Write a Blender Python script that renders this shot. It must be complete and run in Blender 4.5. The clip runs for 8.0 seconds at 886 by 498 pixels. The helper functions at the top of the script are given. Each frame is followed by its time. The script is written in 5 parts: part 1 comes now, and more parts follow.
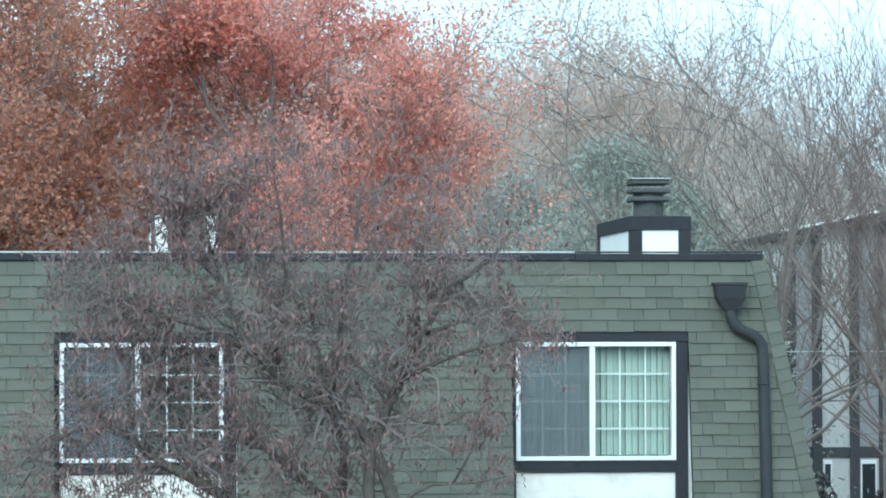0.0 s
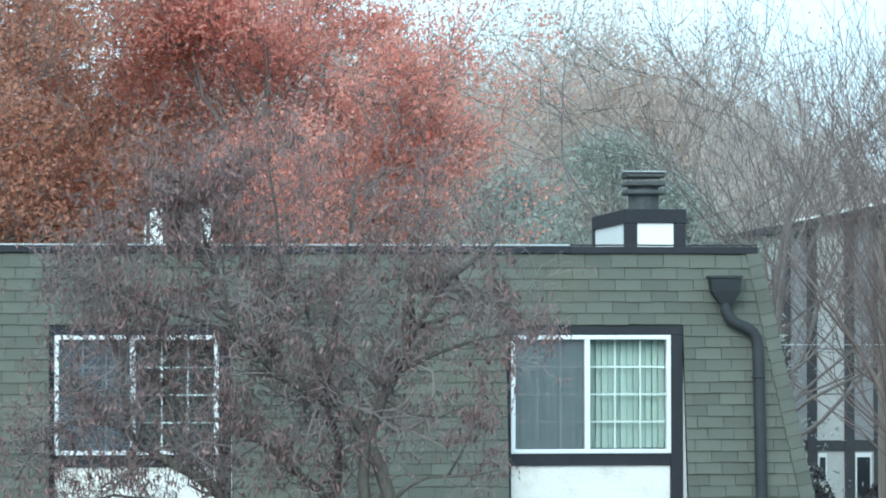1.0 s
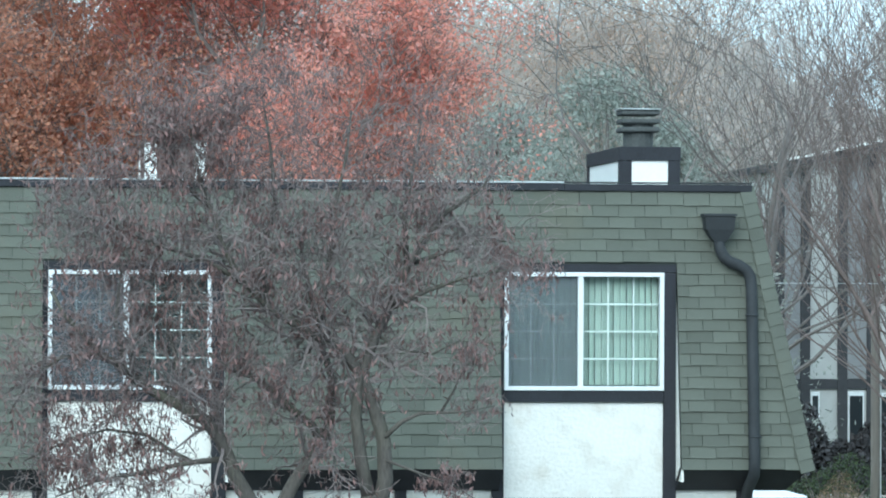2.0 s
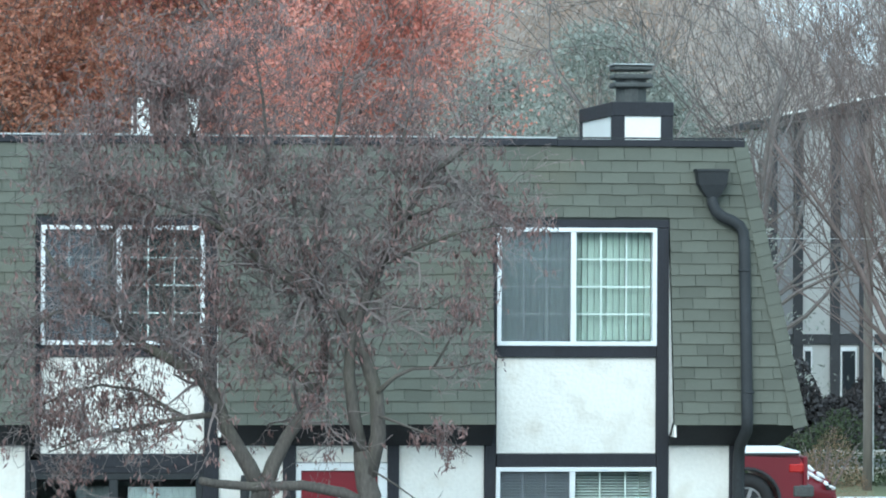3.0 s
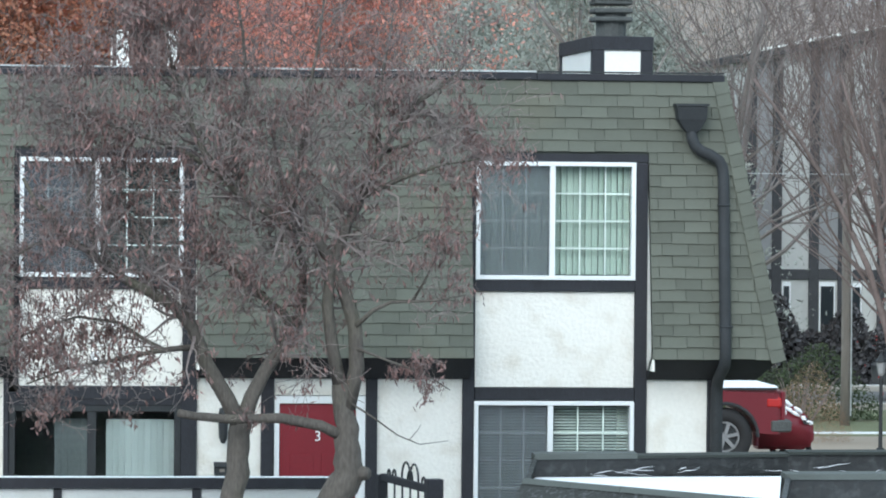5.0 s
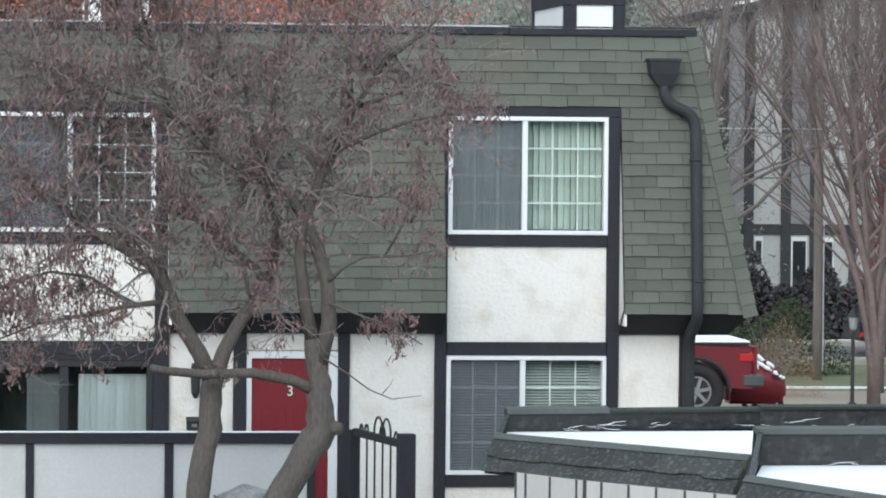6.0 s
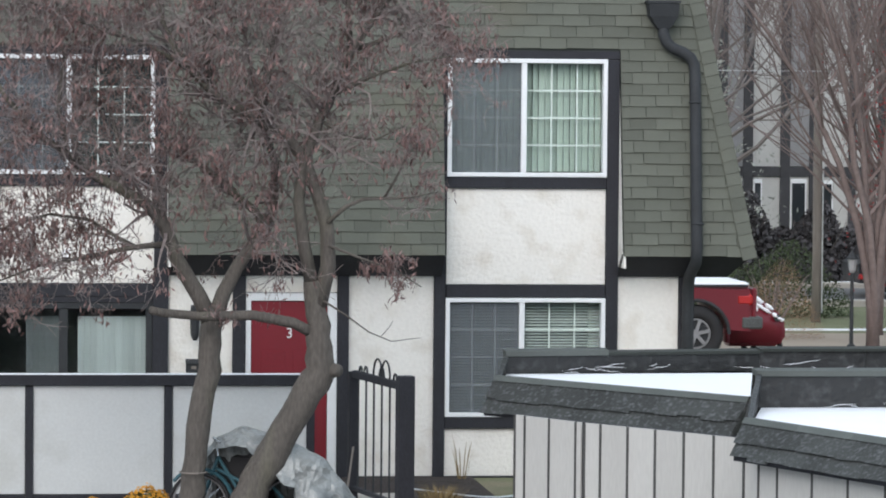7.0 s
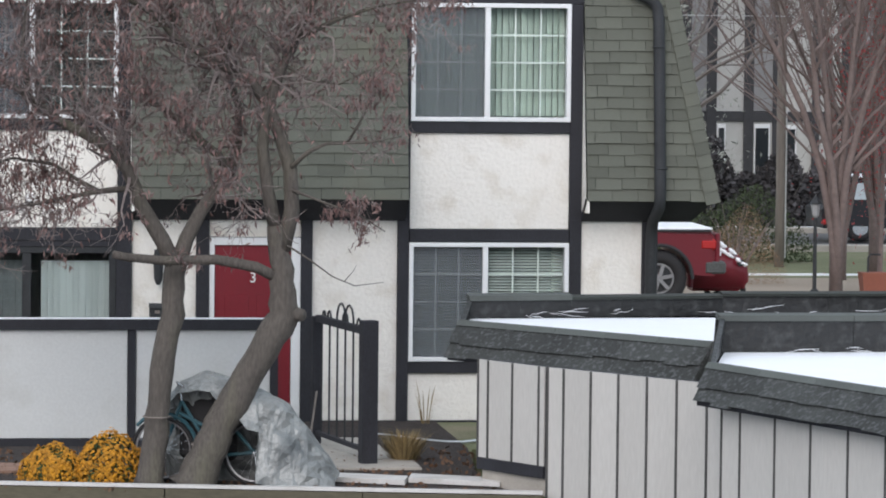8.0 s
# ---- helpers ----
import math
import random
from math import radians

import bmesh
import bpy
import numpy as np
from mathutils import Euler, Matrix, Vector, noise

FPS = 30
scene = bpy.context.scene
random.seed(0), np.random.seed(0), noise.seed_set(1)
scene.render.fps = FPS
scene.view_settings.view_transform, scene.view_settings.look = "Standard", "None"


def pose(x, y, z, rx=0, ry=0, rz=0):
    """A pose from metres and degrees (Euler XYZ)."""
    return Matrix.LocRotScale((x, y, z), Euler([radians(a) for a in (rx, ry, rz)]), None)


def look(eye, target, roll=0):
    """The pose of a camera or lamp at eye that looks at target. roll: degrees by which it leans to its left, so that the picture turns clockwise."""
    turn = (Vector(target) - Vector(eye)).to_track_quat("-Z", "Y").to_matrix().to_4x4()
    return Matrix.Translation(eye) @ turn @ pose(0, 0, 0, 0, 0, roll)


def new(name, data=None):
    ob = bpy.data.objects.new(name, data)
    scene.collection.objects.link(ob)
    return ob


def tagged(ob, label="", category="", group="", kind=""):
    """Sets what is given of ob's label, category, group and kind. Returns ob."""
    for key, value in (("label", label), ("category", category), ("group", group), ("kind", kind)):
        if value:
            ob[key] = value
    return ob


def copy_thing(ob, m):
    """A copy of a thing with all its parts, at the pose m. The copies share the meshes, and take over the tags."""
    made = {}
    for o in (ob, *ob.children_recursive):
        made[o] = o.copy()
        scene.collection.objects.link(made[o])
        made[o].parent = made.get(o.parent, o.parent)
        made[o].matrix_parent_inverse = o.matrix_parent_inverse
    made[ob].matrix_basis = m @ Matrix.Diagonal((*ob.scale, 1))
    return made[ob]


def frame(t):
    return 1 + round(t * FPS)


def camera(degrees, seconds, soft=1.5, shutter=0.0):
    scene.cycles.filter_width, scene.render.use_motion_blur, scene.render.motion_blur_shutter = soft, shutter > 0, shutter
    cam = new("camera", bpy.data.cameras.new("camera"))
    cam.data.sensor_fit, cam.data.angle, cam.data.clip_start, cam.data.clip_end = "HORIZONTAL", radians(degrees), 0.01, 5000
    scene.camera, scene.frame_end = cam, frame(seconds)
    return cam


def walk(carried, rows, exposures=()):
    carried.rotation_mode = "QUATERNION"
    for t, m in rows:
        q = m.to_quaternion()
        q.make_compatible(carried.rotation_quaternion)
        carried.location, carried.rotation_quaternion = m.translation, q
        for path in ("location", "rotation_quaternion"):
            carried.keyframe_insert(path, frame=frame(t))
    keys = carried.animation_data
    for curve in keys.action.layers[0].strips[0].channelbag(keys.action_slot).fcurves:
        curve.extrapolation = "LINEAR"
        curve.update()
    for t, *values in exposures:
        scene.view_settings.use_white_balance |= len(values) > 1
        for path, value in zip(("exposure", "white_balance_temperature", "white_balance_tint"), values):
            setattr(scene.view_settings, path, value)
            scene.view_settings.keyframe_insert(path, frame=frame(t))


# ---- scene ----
# ---- camera ----
cam = camera(12.63, 8.0, soft=1.9)
EYE = (0.0, -46.0, 4.6)
# seconds, turn to the right, tilt up, lean to the left (degrees)
TURNS = [
    (0.0, 5.648, 1.569, -0.129), (0.5, 5.684, 1.531, -0.150), (1.0, 5.718, 1.466, -0.055), (1.2, 5.733, 1.356, -0.01),
    (1.5, 5.756, 1.048, 0.03), (2.0, 5.805, 0.556, 0.277), (2.2, 5.829, 0.346, 0.298), (3.3, 5.942, -0.167, 0.29),
    (3.5, 5.954, -0.242, 0.325), (4.0, 5.969, -0.583, 0.311), (4.5, 6.0, -0.862, 0.389), (4.7, 6.06, -0.94, 0.45),
    (5.8, 6.639, -1.46, 0.56), (6.0, 6.619, -1.674, 0.525), (6.5, 6.613, -2.15, 0.459), (7.0, 6.638, -2.501, 0.52),
    (7.5, 6.656, -2.978, 0.48), (7.7, 6.815, -3.14, 0.56), (8.0, 7.167, -3.289, 0.602),
]
walk(cam, [(t, pose(*EYE, 90 + up, 0, -turn) @ pose(0, 0, 0, 0, 0, lean)) for t, turn, up, lean in TURNS],
     [(0.0, 0.56, 5480, -4.0), (3.5, 0.52, 5620, -1.0), (4.7, 0.5, 5850, 4.0), (6.0, 0.32, 6250, 11.0), (7.0, 0.2, 6420, 14.5), (8.0, 0.1, 6500, 17.0)])

# ---- light: an overcast winter sky ----
world = bpy.data.worlds.new("world")
scene.world = world
world.use_nodes = True
wn, wl = world.node_tree.nodes, world.node_tree.links
sky = wn.new("ShaderNodeTexSky")
sky.sky_type = "NISHITA"
sky.sun_disc = False
sky.sun_elevation, sky.sun_rotation = radians(35), radians(200)
sky.air_density, sky.dust_density = 2.0, 6.0
dim = wn.new("ShaderNodeMix")
dim.data_type = "RGBA"
dim.inputs["Factor"].default_value = 0.9
dim.inputs["B"].default_value = (6.7, 8.0, 8.8, 1)
wl.new(sky.outputs["Color"], dim.inputs["A"])
wl.new(dim.outputs["Result"], wn["Background"].inputs["Color"])
wn["Background"].inputs["Strength"].default_value = 0.125
sun = new("sun", bpy.data.lights.new("sun", "SUN"))
sun.data.energy, sun.data.angle, sun.data.color = 1.5, radians(40), (1.0, 0.97, 0.93)
sun.matrix_world = look((-17, -46, 30), (0, 0, 0))


# ---- materials ----
def mat(name, base, rough=0.75, var=0.25, scale=3.0, fine=40.0, bump=0.2, metal=0.0, pick="", tint=None, spread=0.3, stain=None, stretch=(1, 1, 1), dist=0.01, glow_through=0.0, blend=0.85):
    """A surface with broad and fine variation; pick: 'object' or 'island' varies whole pieces."""
    m = bpy.data.materials.new(name)
    m.use_nodes = True
    n, l = m.node_tree.nodes, m.node_tree.links
    b = n["Principled BSDF"]
    b.inputs["Roughness"].default_value, b.inputs["Metallic"].default_value = rough, metal
    co, mp = n.new("ShaderNodeTexCoord"), n.new("ShaderNodeMapping")
    mp.inputs["Scale"].default_value = stretch
    l.new(co.outputs["Object"], mp.inputs["Vector"])

    def tex(s, d=4.0):
        t = n.new("ShaderNodeTexNoise")
        t.inputs["Scale"].default_value, t.inputs["Detail"].default_value = s, d
        l.new(mp.outputs["Vector"], t.inputs["Vector"])
        return t

    def mix(fac, a, bcol):
        x = n.new("ShaderNodeMix")
        x.data_type = "RGBA"
        for key, val in (("Factor", fac), ("A", a), ("B", bcol)):
            if isinstance(val, (tuple, float, int)):
                x.inputs[key].default_value = val if not isinstance(val, tuple) else (*val[:3], 1)
            else:
                l.new(val, x.inputs[key])
        return x.outputs["Result"]

    broad, grain = tex(scale), tex(fine, 6.0)
    dark, light = tuple(c * (1 - var) for c in base), tuple(min(1, c * (1 + var)) for c in base)
    col = mix(broad.outputs["Fac"], dark, light)
    g = n.new("ShaderNodeMapRange")
    g.inputs["From Min"].default_value, g.inputs["From Max"].default_value = 0.3, 0.7
    g.inputs["To Min"].default_value, g.inputs["To Max"].default_value = 1 - var * 0.6, 1 + var * 0.6
    l.new(grain.outputs["Fac"], g.inputs["Value"])
    hs = n.new("ShaderNodeHueSaturation")
    l.new(g.outputs["Result"], hs.inputs["Value"])
    if pick:
        src = n.new("ShaderNodeObjectInfo").outputs["Random"] if pick == "object" else n.new("ShaderNodeNewGeometry").outputs["Random Per Island"]
        ramp = n.new("ShaderNodeMapRange")
        ramp.inputs["To Min"].default_value, ramp.inputs["To Max"].default_value = 1 - spread, 1 + spread
        l.new(src, ramp.inputs["Value"])
        hv = n.new("ShaderNodeHueSaturation")
        l.new(ramp.outputs["Result"], hv.inputs["Value"])
        if tint:
            cr = n.new("ShaderNodeValToRGB")
            cr.color_ramp.interpolation = "LINEAR"
            for k in range(len(tint) - 2):
                cr.color_ramp.elements.new(0.5)
            for k, c in enumerate(tint):
                cr.color_ramp.elements[k].position, cr.color_ramp.elements[k].color = k / (len(tint) - 1), (*c, 1)
            jump = n.new("ShaderNodeMath")
            jump.operation = "FRACT"
            mul = n.new("ShaderNodeMath")
            mul.operation = "MULTIPLY"
            mul.inputs[1].default_value = 17.3
            l.new(src, mul.inputs[0])
            l.new(mul.outputs[0], jump.inputs[0])
            l.new(jump.outputs[0], cr.inputs["Fac"])
            col = mix(blend, col, cr.outputs["Color"])
        l.new(col, hv.inputs["Color"])
        col = hv.outputs["Color"]
    if stain:
        st = tex(stain[1], 7.0)
        sr = n.new("ShaderNodeMapRange")
        sr.inputs["From Min"].default_value, sr.inputs["From Max"].default_value = 0.52, 0.68
        sr.inputs["To Max"].default_value = stain[2]
        l.new(st.outputs["Fac"], sr.inputs["Value"])
        col = mix(sr.outputs["Result"], col, stain[0])
    l.new(col, hs.inputs["Color"])
    l.new(hs.outputs["Color"], b.inputs["Base Color"])
    if bump:
        bp = n.new("ShaderNodeBump")
        bp.inputs["Strength"].default_value, bp.inputs["Distance"].default_value = bump, dist
        l.new(grain.outputs["Fac"], bp.inputs["Height"])
        l.new(bp.outputs["Normal"], b.inputs["Normal"])
    if glow_through:
        # thin leaves let light through
        tr, mx = n.new("ShaderNodeBsdfTranslucent"), n.new("ShaderNodeMixShader")
        mx.inputs[0].default_value = glow_through
        l.new(hs.outputs["Color"], tr.inputs["Color"])
        l.new(b.outputs[0], mx.inputs[1])
        l.new(tr.outputs[0], mx.inputs[2])
        l.new(mx.outputs[0], n["Material Output"].inputs["Surface"])
    return m


def glass_mat(name, tone, rough=0.03):
    m = bpy.data.materials.new(name)
    m.use_nodes = True
    b = m.node_tree.nodes["Principled BSDF"]
    b.inputs["Base Color"].default_value = (*tone, 1)
    b.inputs["Roughness"].default_value = rough
    b.inputs["Transmission Weight"].default_value = 1.0
    b.inputs["IOR"].default_value = 1.1
    return m


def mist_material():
    """Pale glowing colour for the distance beyond the wood, haze painted in."""
    m = bpy.data.materials.new("glowing_haze_distance")
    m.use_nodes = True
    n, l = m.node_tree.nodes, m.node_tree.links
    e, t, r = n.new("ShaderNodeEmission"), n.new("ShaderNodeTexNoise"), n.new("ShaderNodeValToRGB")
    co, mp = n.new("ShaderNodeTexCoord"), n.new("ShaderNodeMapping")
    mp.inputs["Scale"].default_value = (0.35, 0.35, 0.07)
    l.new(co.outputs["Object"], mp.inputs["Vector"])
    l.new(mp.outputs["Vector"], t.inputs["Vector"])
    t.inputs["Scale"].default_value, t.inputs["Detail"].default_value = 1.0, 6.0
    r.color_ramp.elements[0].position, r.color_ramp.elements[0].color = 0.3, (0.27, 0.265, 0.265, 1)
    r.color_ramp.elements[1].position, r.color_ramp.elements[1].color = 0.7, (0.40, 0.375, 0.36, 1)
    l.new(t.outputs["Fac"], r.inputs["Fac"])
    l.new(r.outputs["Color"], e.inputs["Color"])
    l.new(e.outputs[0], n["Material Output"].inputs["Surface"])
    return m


SHINGLE_COL = (0.117, 0.124, 0.103)
M = {
    "shingle": mat("asphalt_shingle", SHINGLE_COL, 0.9, 0.25, 1.2, 150, 0.4, pick="object", spread=0.13, stain=((0.13, 0.12, 0.085), 0.9, 0.45)),
    "shingle_rest": mat("asphalt_shingle_rest", SHINGLE_COL, 0.9, 0.25, 1.2, 150, 0.4, pick="island", spread=0.13, stain=((0.13, 0.12, 0.085), 0.9, 0.45)),
    "felt": mat("roof_felt", (0.03, 0.035, 0.032), 0.95, 0.3, 4, 60),
    # black raised and blued: the snowfall's veil is put into the base
    "black": mat("black_painted_wood", (0.023, 0.024, 0.031), 0.8, 0.4, 5, 90, 0.25, stretch=(1, 1, 0.3)),
    "stucco": mat("white_stucco", (0.86, 0.84, 0.795), 0.9, 0.05, 1.5, 22, 0.7, stain=((0.62, 0.56, 0.47), 2.6, 0.4), dist=0.02),
    "pale_board": mat("grey_white_board", (0.62, 0.64, 0.64), 0.7, 0.07, 2.0, 30, 0.15, stain=((0.42, 0.42, 0.38), 1.3, 0.35)),
    "siding": mat("grooved_siding", (0.52, 0.51, 0.49), 0.75, 0.09, 1.5, 50, 0.25, stretch=(1, 1, 0.15), pick="object", spread=0.06),
    "vinyl": mat("white_vinyl", (0.82, 0.84, 0.86), 0.4, 0.04, 3, 50, 0.05),
    "muntin": mat("white_muntin", (0.62, 0.66, 0.66), 0.5, 0.04, 3, 50, 0.0),
    "glass": glass_mat("window_glass", (0.87, 0.93, 0.91)),
    "blind": mat("vertical_blind_cloth", (0.38, 0.45, 0.405), 0.8, 0.06, 3, 60, 0.1, pick="object", spread=0.12),
    "mini_blind": mat("mini_blind_slat", (0.36, 0.40, 0.39), 0.6, 0.06, 3, 60, 0.05),
    # interior colour, dark because the rooms' dimness is painted into it
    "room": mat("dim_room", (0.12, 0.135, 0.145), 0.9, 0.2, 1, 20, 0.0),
    "red_door": mat("red_door_paint", (0.20, 0.012, 0.022), 0.4, 0.12, 2, 60, 0.1),
    # dark metal raised likewise, the haze veil painted into it
    "metal_dark": mat("dark_painted_metal", (0.027, 0.03, 0.034), 0.75, 0.4, 4, 60, 0.15),
    "drip": mat("galvanised_drip_edge", (0.55, 0.57, 0.58), 0.4, 0.2, 3, 40, 0.1, metal=0.6),
    "snow": mat("thin_snow", (0.86, 0.88, 0.92), 0.6, 0.04, 1.5, 40, 0.35),
    "plastic": mat("black_plastic_sheet", (0.012, 0.013, 0.014), 0.5, 0.3, 6, 14, 0.6, dist=0.03, stain=((0.3, 0.31, 0.32), 9, 0.08)),
    "carport_shingle": mat("dark_carport_shingle", (0.036, 0.039, 0.038), 0.9, 0.35, 2.5, 110, 0.6, pick="island", spread=0.25, stain=((0.36, 0.38, 0.40), 22, 0.2)),
    "cap_green": mat("grey_green_cap_shingle", (0.085, 0.095, 0.09), 0.85, 0.2, 2, 110, 0.4, pick="object", spread=0.12),
    "concrete": mat("concrete", (0.42, 0.39, 0.35), 0.9, 0.15, 2, 50, 0.3, stain=((0.25, 0.23, 0.2), 1.5, 0.4)),
    "timber_wall": mat("weathered_timber", (0.10, 0.09, 0.062), 0.85, 0.25, 3, 40, 0.4, stretch=(0.2, 1, 1)),
    "brick_path": mat("brick_path", (0.26, 0.16, 0.12), 0.9, 0.2, 2, 60, 0.3, pick="object", spread=0.2),
    "mulch": mat("dark_mulch", (0.045, 0.035, 0.032), 0.95, 0.5, 6, 40, 1.0, dist=0.05),
    "bark": mat("grey_brown_bark", (0.10, 0.088, 0.078), 0.9, 0.35, 5, 40, 0.9, stretch=(1, 1, 0.3), dist=0.02, stain=((0.12, 0.12, 0.075), 2.5, 0.4)),
    # twig colour lightened, the veil of falling snow painted into it
    "twig": mat("grey_brown_twig", (0.205, 0.17, 0.163), 0.85, 0.3, 3, 30, 0.2),
    "pod": mat("dry_seed_pod", (0.15, 0.11, 0.10), 0.7, 0.2, 3, 30, 0.0, pick="island", spread=0.4, tint=((0.15, 0.10, 0.095), (0.23, 0.14, 0.13), (0.28, 0.16, 0.148), (0.18, 0.13, 0.124)), glow_through=0.18),
    # maple leaf tints are paled and greyed, with snow haze painted in
    "red_leaf": mat("red_autumn_leaf", (0.74, 0.33, 0.27), 0.7, 0.25, 0.55, 30, 0.0, pick="island", spread=0.3, tint=((0.72, 0.29, 0.235), (0.80, 0.40, 0.33), (0.78, 0.39, 0.27), (0.66, 0.35, 0.30), (0.82, 0.51, 0.45)), glow_through=0.6, blend=0.65),
    "russet_leaf": mat("russet_autumn_leaf", (0.60, 0.30, 0.205), 0.7, 0.35, 0.5, 30, 0.0, pick="island", spread=0.3, tint=((0.58, 0.26, 0.20), (0.63, 0.34, 0.215), (0.60, 0.31, 0.20), (0.52, 0.30, 0.23), (0.65, 0.36, 0.27)), glow_through=0.6, blend=0.6),
    "crimson_leaf": mat("crimson_leaf", (0.30, 0.06, 0.06), 0.8, 0.2, 1, 30, 0.0, pick="island", spread=0.4, glow_through=0.3),
    "hedge_green": mat("green_shrub_leaf", (0.055, 0.075, 0.035), 0.85, 0.3, 1, 20, 0.0, pick="island", spread=0.4),
    "litter": mat("dry_leaf_litter", (0.14, 0.08, 0.05), 0.9, 0.2, 3, 20, 0.0, pick="island", spread=0.4),
    "mist": mist_material(),
    # dark copy of mini_blind, the window's shade put into its colour
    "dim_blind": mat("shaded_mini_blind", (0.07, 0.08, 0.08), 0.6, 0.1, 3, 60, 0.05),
    "alloy": mat("dull_alloy", (0.30, 0.30, 0.31), 0.45, 0.2, 6, 60, 0.0, metal=0.6),
    "curtain": mat("grey_curtain", (0.40, 0.44, 0.45), 0.85, 0.08, 3, 60, 0.1, pick="object", spread=0.1),
    "lamp_glass": mat("smoky_lamp_glass", (0.30, 0.31, 0.32), 0.3, 0.1, 5, 50, 0.0),
    "dusted": mat("snow_dusted_concrete", (0.60, 0.59, 0.58), 0.85, 0.15, 2.5, 50, 0.3, stain=((0.38, 0.36, 0.33), 2.0, 0.5)),
    "batten": mat("dark_groove", (0.07, 0.07, 0.068), 0.85, 0.3, 3, 40, 0.1),
    "maple_bark": mat("grey_maple_bark", (0.2, 0.175, 0.165), 0.9, 0.3, 3, 30, 0.5),
    # far twigs and leaves are lightened: snow haze put into their colours
    "far_twig": mat("hazed_far_twig", (0.50, 0.44, 0.41), 0.9, 0.2, 0.4, 8, 0.0, pick="object", spread=0.1),
    "far_leaf": mat("hazed_dry_tan_leaf", (0.40, 0.29, 0.23), 0.9, 0.15, 0.2, 8, 0.0, pick="island", spread=0.2, tint=((0.54, 0.42, 0.34), (0.57, 0.40, 0.31), (0.50, 0.42, 0.37), (0.57, 0.45, 0.37)), glow_through=0.4),
    "near_twig": mat("reddish_bare_twig", (0.165, 0.128, 0.12), 0.9, 0.25, 1, 12, 0.2),
    "tree_grey": mat("grey_brown_street_tree", (0.165, 0.145, 0.138), 0.9, 0.25, 1, 12, 0.2),
    # needle colour lightened towards grey to hold the haze before it
    "needle": mat("blue_green_needles", (0.32, 0.335, 0.30), 0.85, 0.2, 0.5, 10, 0.0, pick="island", spread=0.2, glow_through=0.3),
    "hedge": mat("dark_hedge_leaf", (0.07, 0.066, 0.07), 0.95, 0.3, 1, 20, 0.0, pick="island", spread=0.4),
    "rust_shrub": mat("rust_shrub_leaf", (0.31, 0.205, 0.13), 0.85, 0.2, 1, 20, 0.0, pick="island", spread=0.3),
    "grass": mat("winter_grass", (0.145, 0.155, 0.08), 0.95, 0.3, 0.6, 25, 0.5, stain=((0.25, 0.21, 0.15), 0.5, 0.7)),
    "blade": mat("dry_grass_blade", (0.26, 0.19, 0.09), 0.85, 0.2, 3, 20, 0.0, pick="island", spread=0.35),
    "road": mat("wet_asphalt", (0.13, 0.13, 0.135), 0.45, 0.15, 0.5, 30, 0.2),
    "lot": mat("parking_asphalt", (0.09, 0.09, 0.095), 0.6, 0.2, 0.6, 30, 0.3),
    "earth": mat("tan_driveway", (0.30, 0.25, 0.20), 0.9, 0.15, 0.5, 20, 0.3),
    "mum": mat("golden_mum_flower", (0.45, 0.20, 0.008), 0.7, 0.1, 4, 40, 0.0, pick="island", spread=0.35),
    "mum_leaf": mat("mum_leaf", (0.05, 0.07, 0.02), 0.8, 0.3, 4, 40, 0.0),
    "tarp": mat("silver_tarp", (0.25, 0.265, 0.265), 0.36, 0.2, 4, 22, 0.6, metal=0.25, dist=0.03, stain=((0.07, 0.08, 0.085), 2.4, 0.85)),
    "rubber": mat("black_rubber", (0.02, 0.02, 0.022), 0.8, 0.2, 5, 60, 0.1),
    "chrome": mat("bright_metal", (0.55, 0.57, 0.6), 0.25, 0.15, 6, 60, 0.0, metal=0.9),
    "teal_paint": mat("teal_bike_paint", (0.035, 0.10, 0.125), 0.4, 0.1, 5, 50, 0.0),
    "car_red": mat("dark_red_car_paint", (0.15, 0.012, 0.022), 0.3, 0.12, 1, 40, 0.0),
    "car_dark": mat("dark_car_paint", (0.012, 0.013, 0.018), 0.35, 0.1, 1, 40, 0.0),
    "lens_red": mat("red_lamp_lens", (0.42, 0.02, 0.02), 0.25, 0.1, 5, 50, 0.0),
    "car_glass": mat("tinted_car_glass", (0.03, 0.035, 0.04), 0.06, 0.1, 1, 40, 0.0),
    # opaque pale blue-grey for the parked car's side windows
    "whitish": mat("whitish_car_glass", (0.5, 0.56, 0.6), 0.35, 0.15, 3, 40, 0.1),
    "flue": mat("weathered_flue", (0.075, 0.08, 0.08), 0.8, 0.35, 4, 40, 0.4),
    "far_wall": mat("far_white_wall", (0.52, 0.52, 0.51), 0.9, 0.06, 0.5, 8, 0.2),
    # brighter than the stucco: sky light on the chimney put into the colour
    "white_paint": mat("bright_white_paint", (0.88, 0.88, 0.86), 0.7, 0.04, 2, 30, 0.1),
    "brown_panel": mat("weathered_brown_panel", (0.17, 0.10, 0.09), 0.85, 0.25, 3, 40, 0.3),
    # grey copy of the far wall, for faces that lie in shade
    "far_shaded": mat("far_shaded_panel", (0.27, 0.27, 0.28), 0.85, 0.1, 0.5, 8, 0.1),
    "far_dark": mat("far_dark_trim", (0.05, 0.05, 0.056), 0.8, 0.2, 1, 10, 0.1),
    "pole_wood": mat("pale_pole_wood", (0.21, 0.185, 0.165), 0.9, 0.25, 1, 20, 0.3, stretch=(1, 1, 0.1)),
    "number": mat("white_number", (0.85, 0.85, 0.85), 0.5, 0.02, 5, 50, 0.0),
    "orange": mat("terracotta_plastic", (0.25, 0.085, 0.055), 0.7, 0.1, 3, 30, 0.0),
}


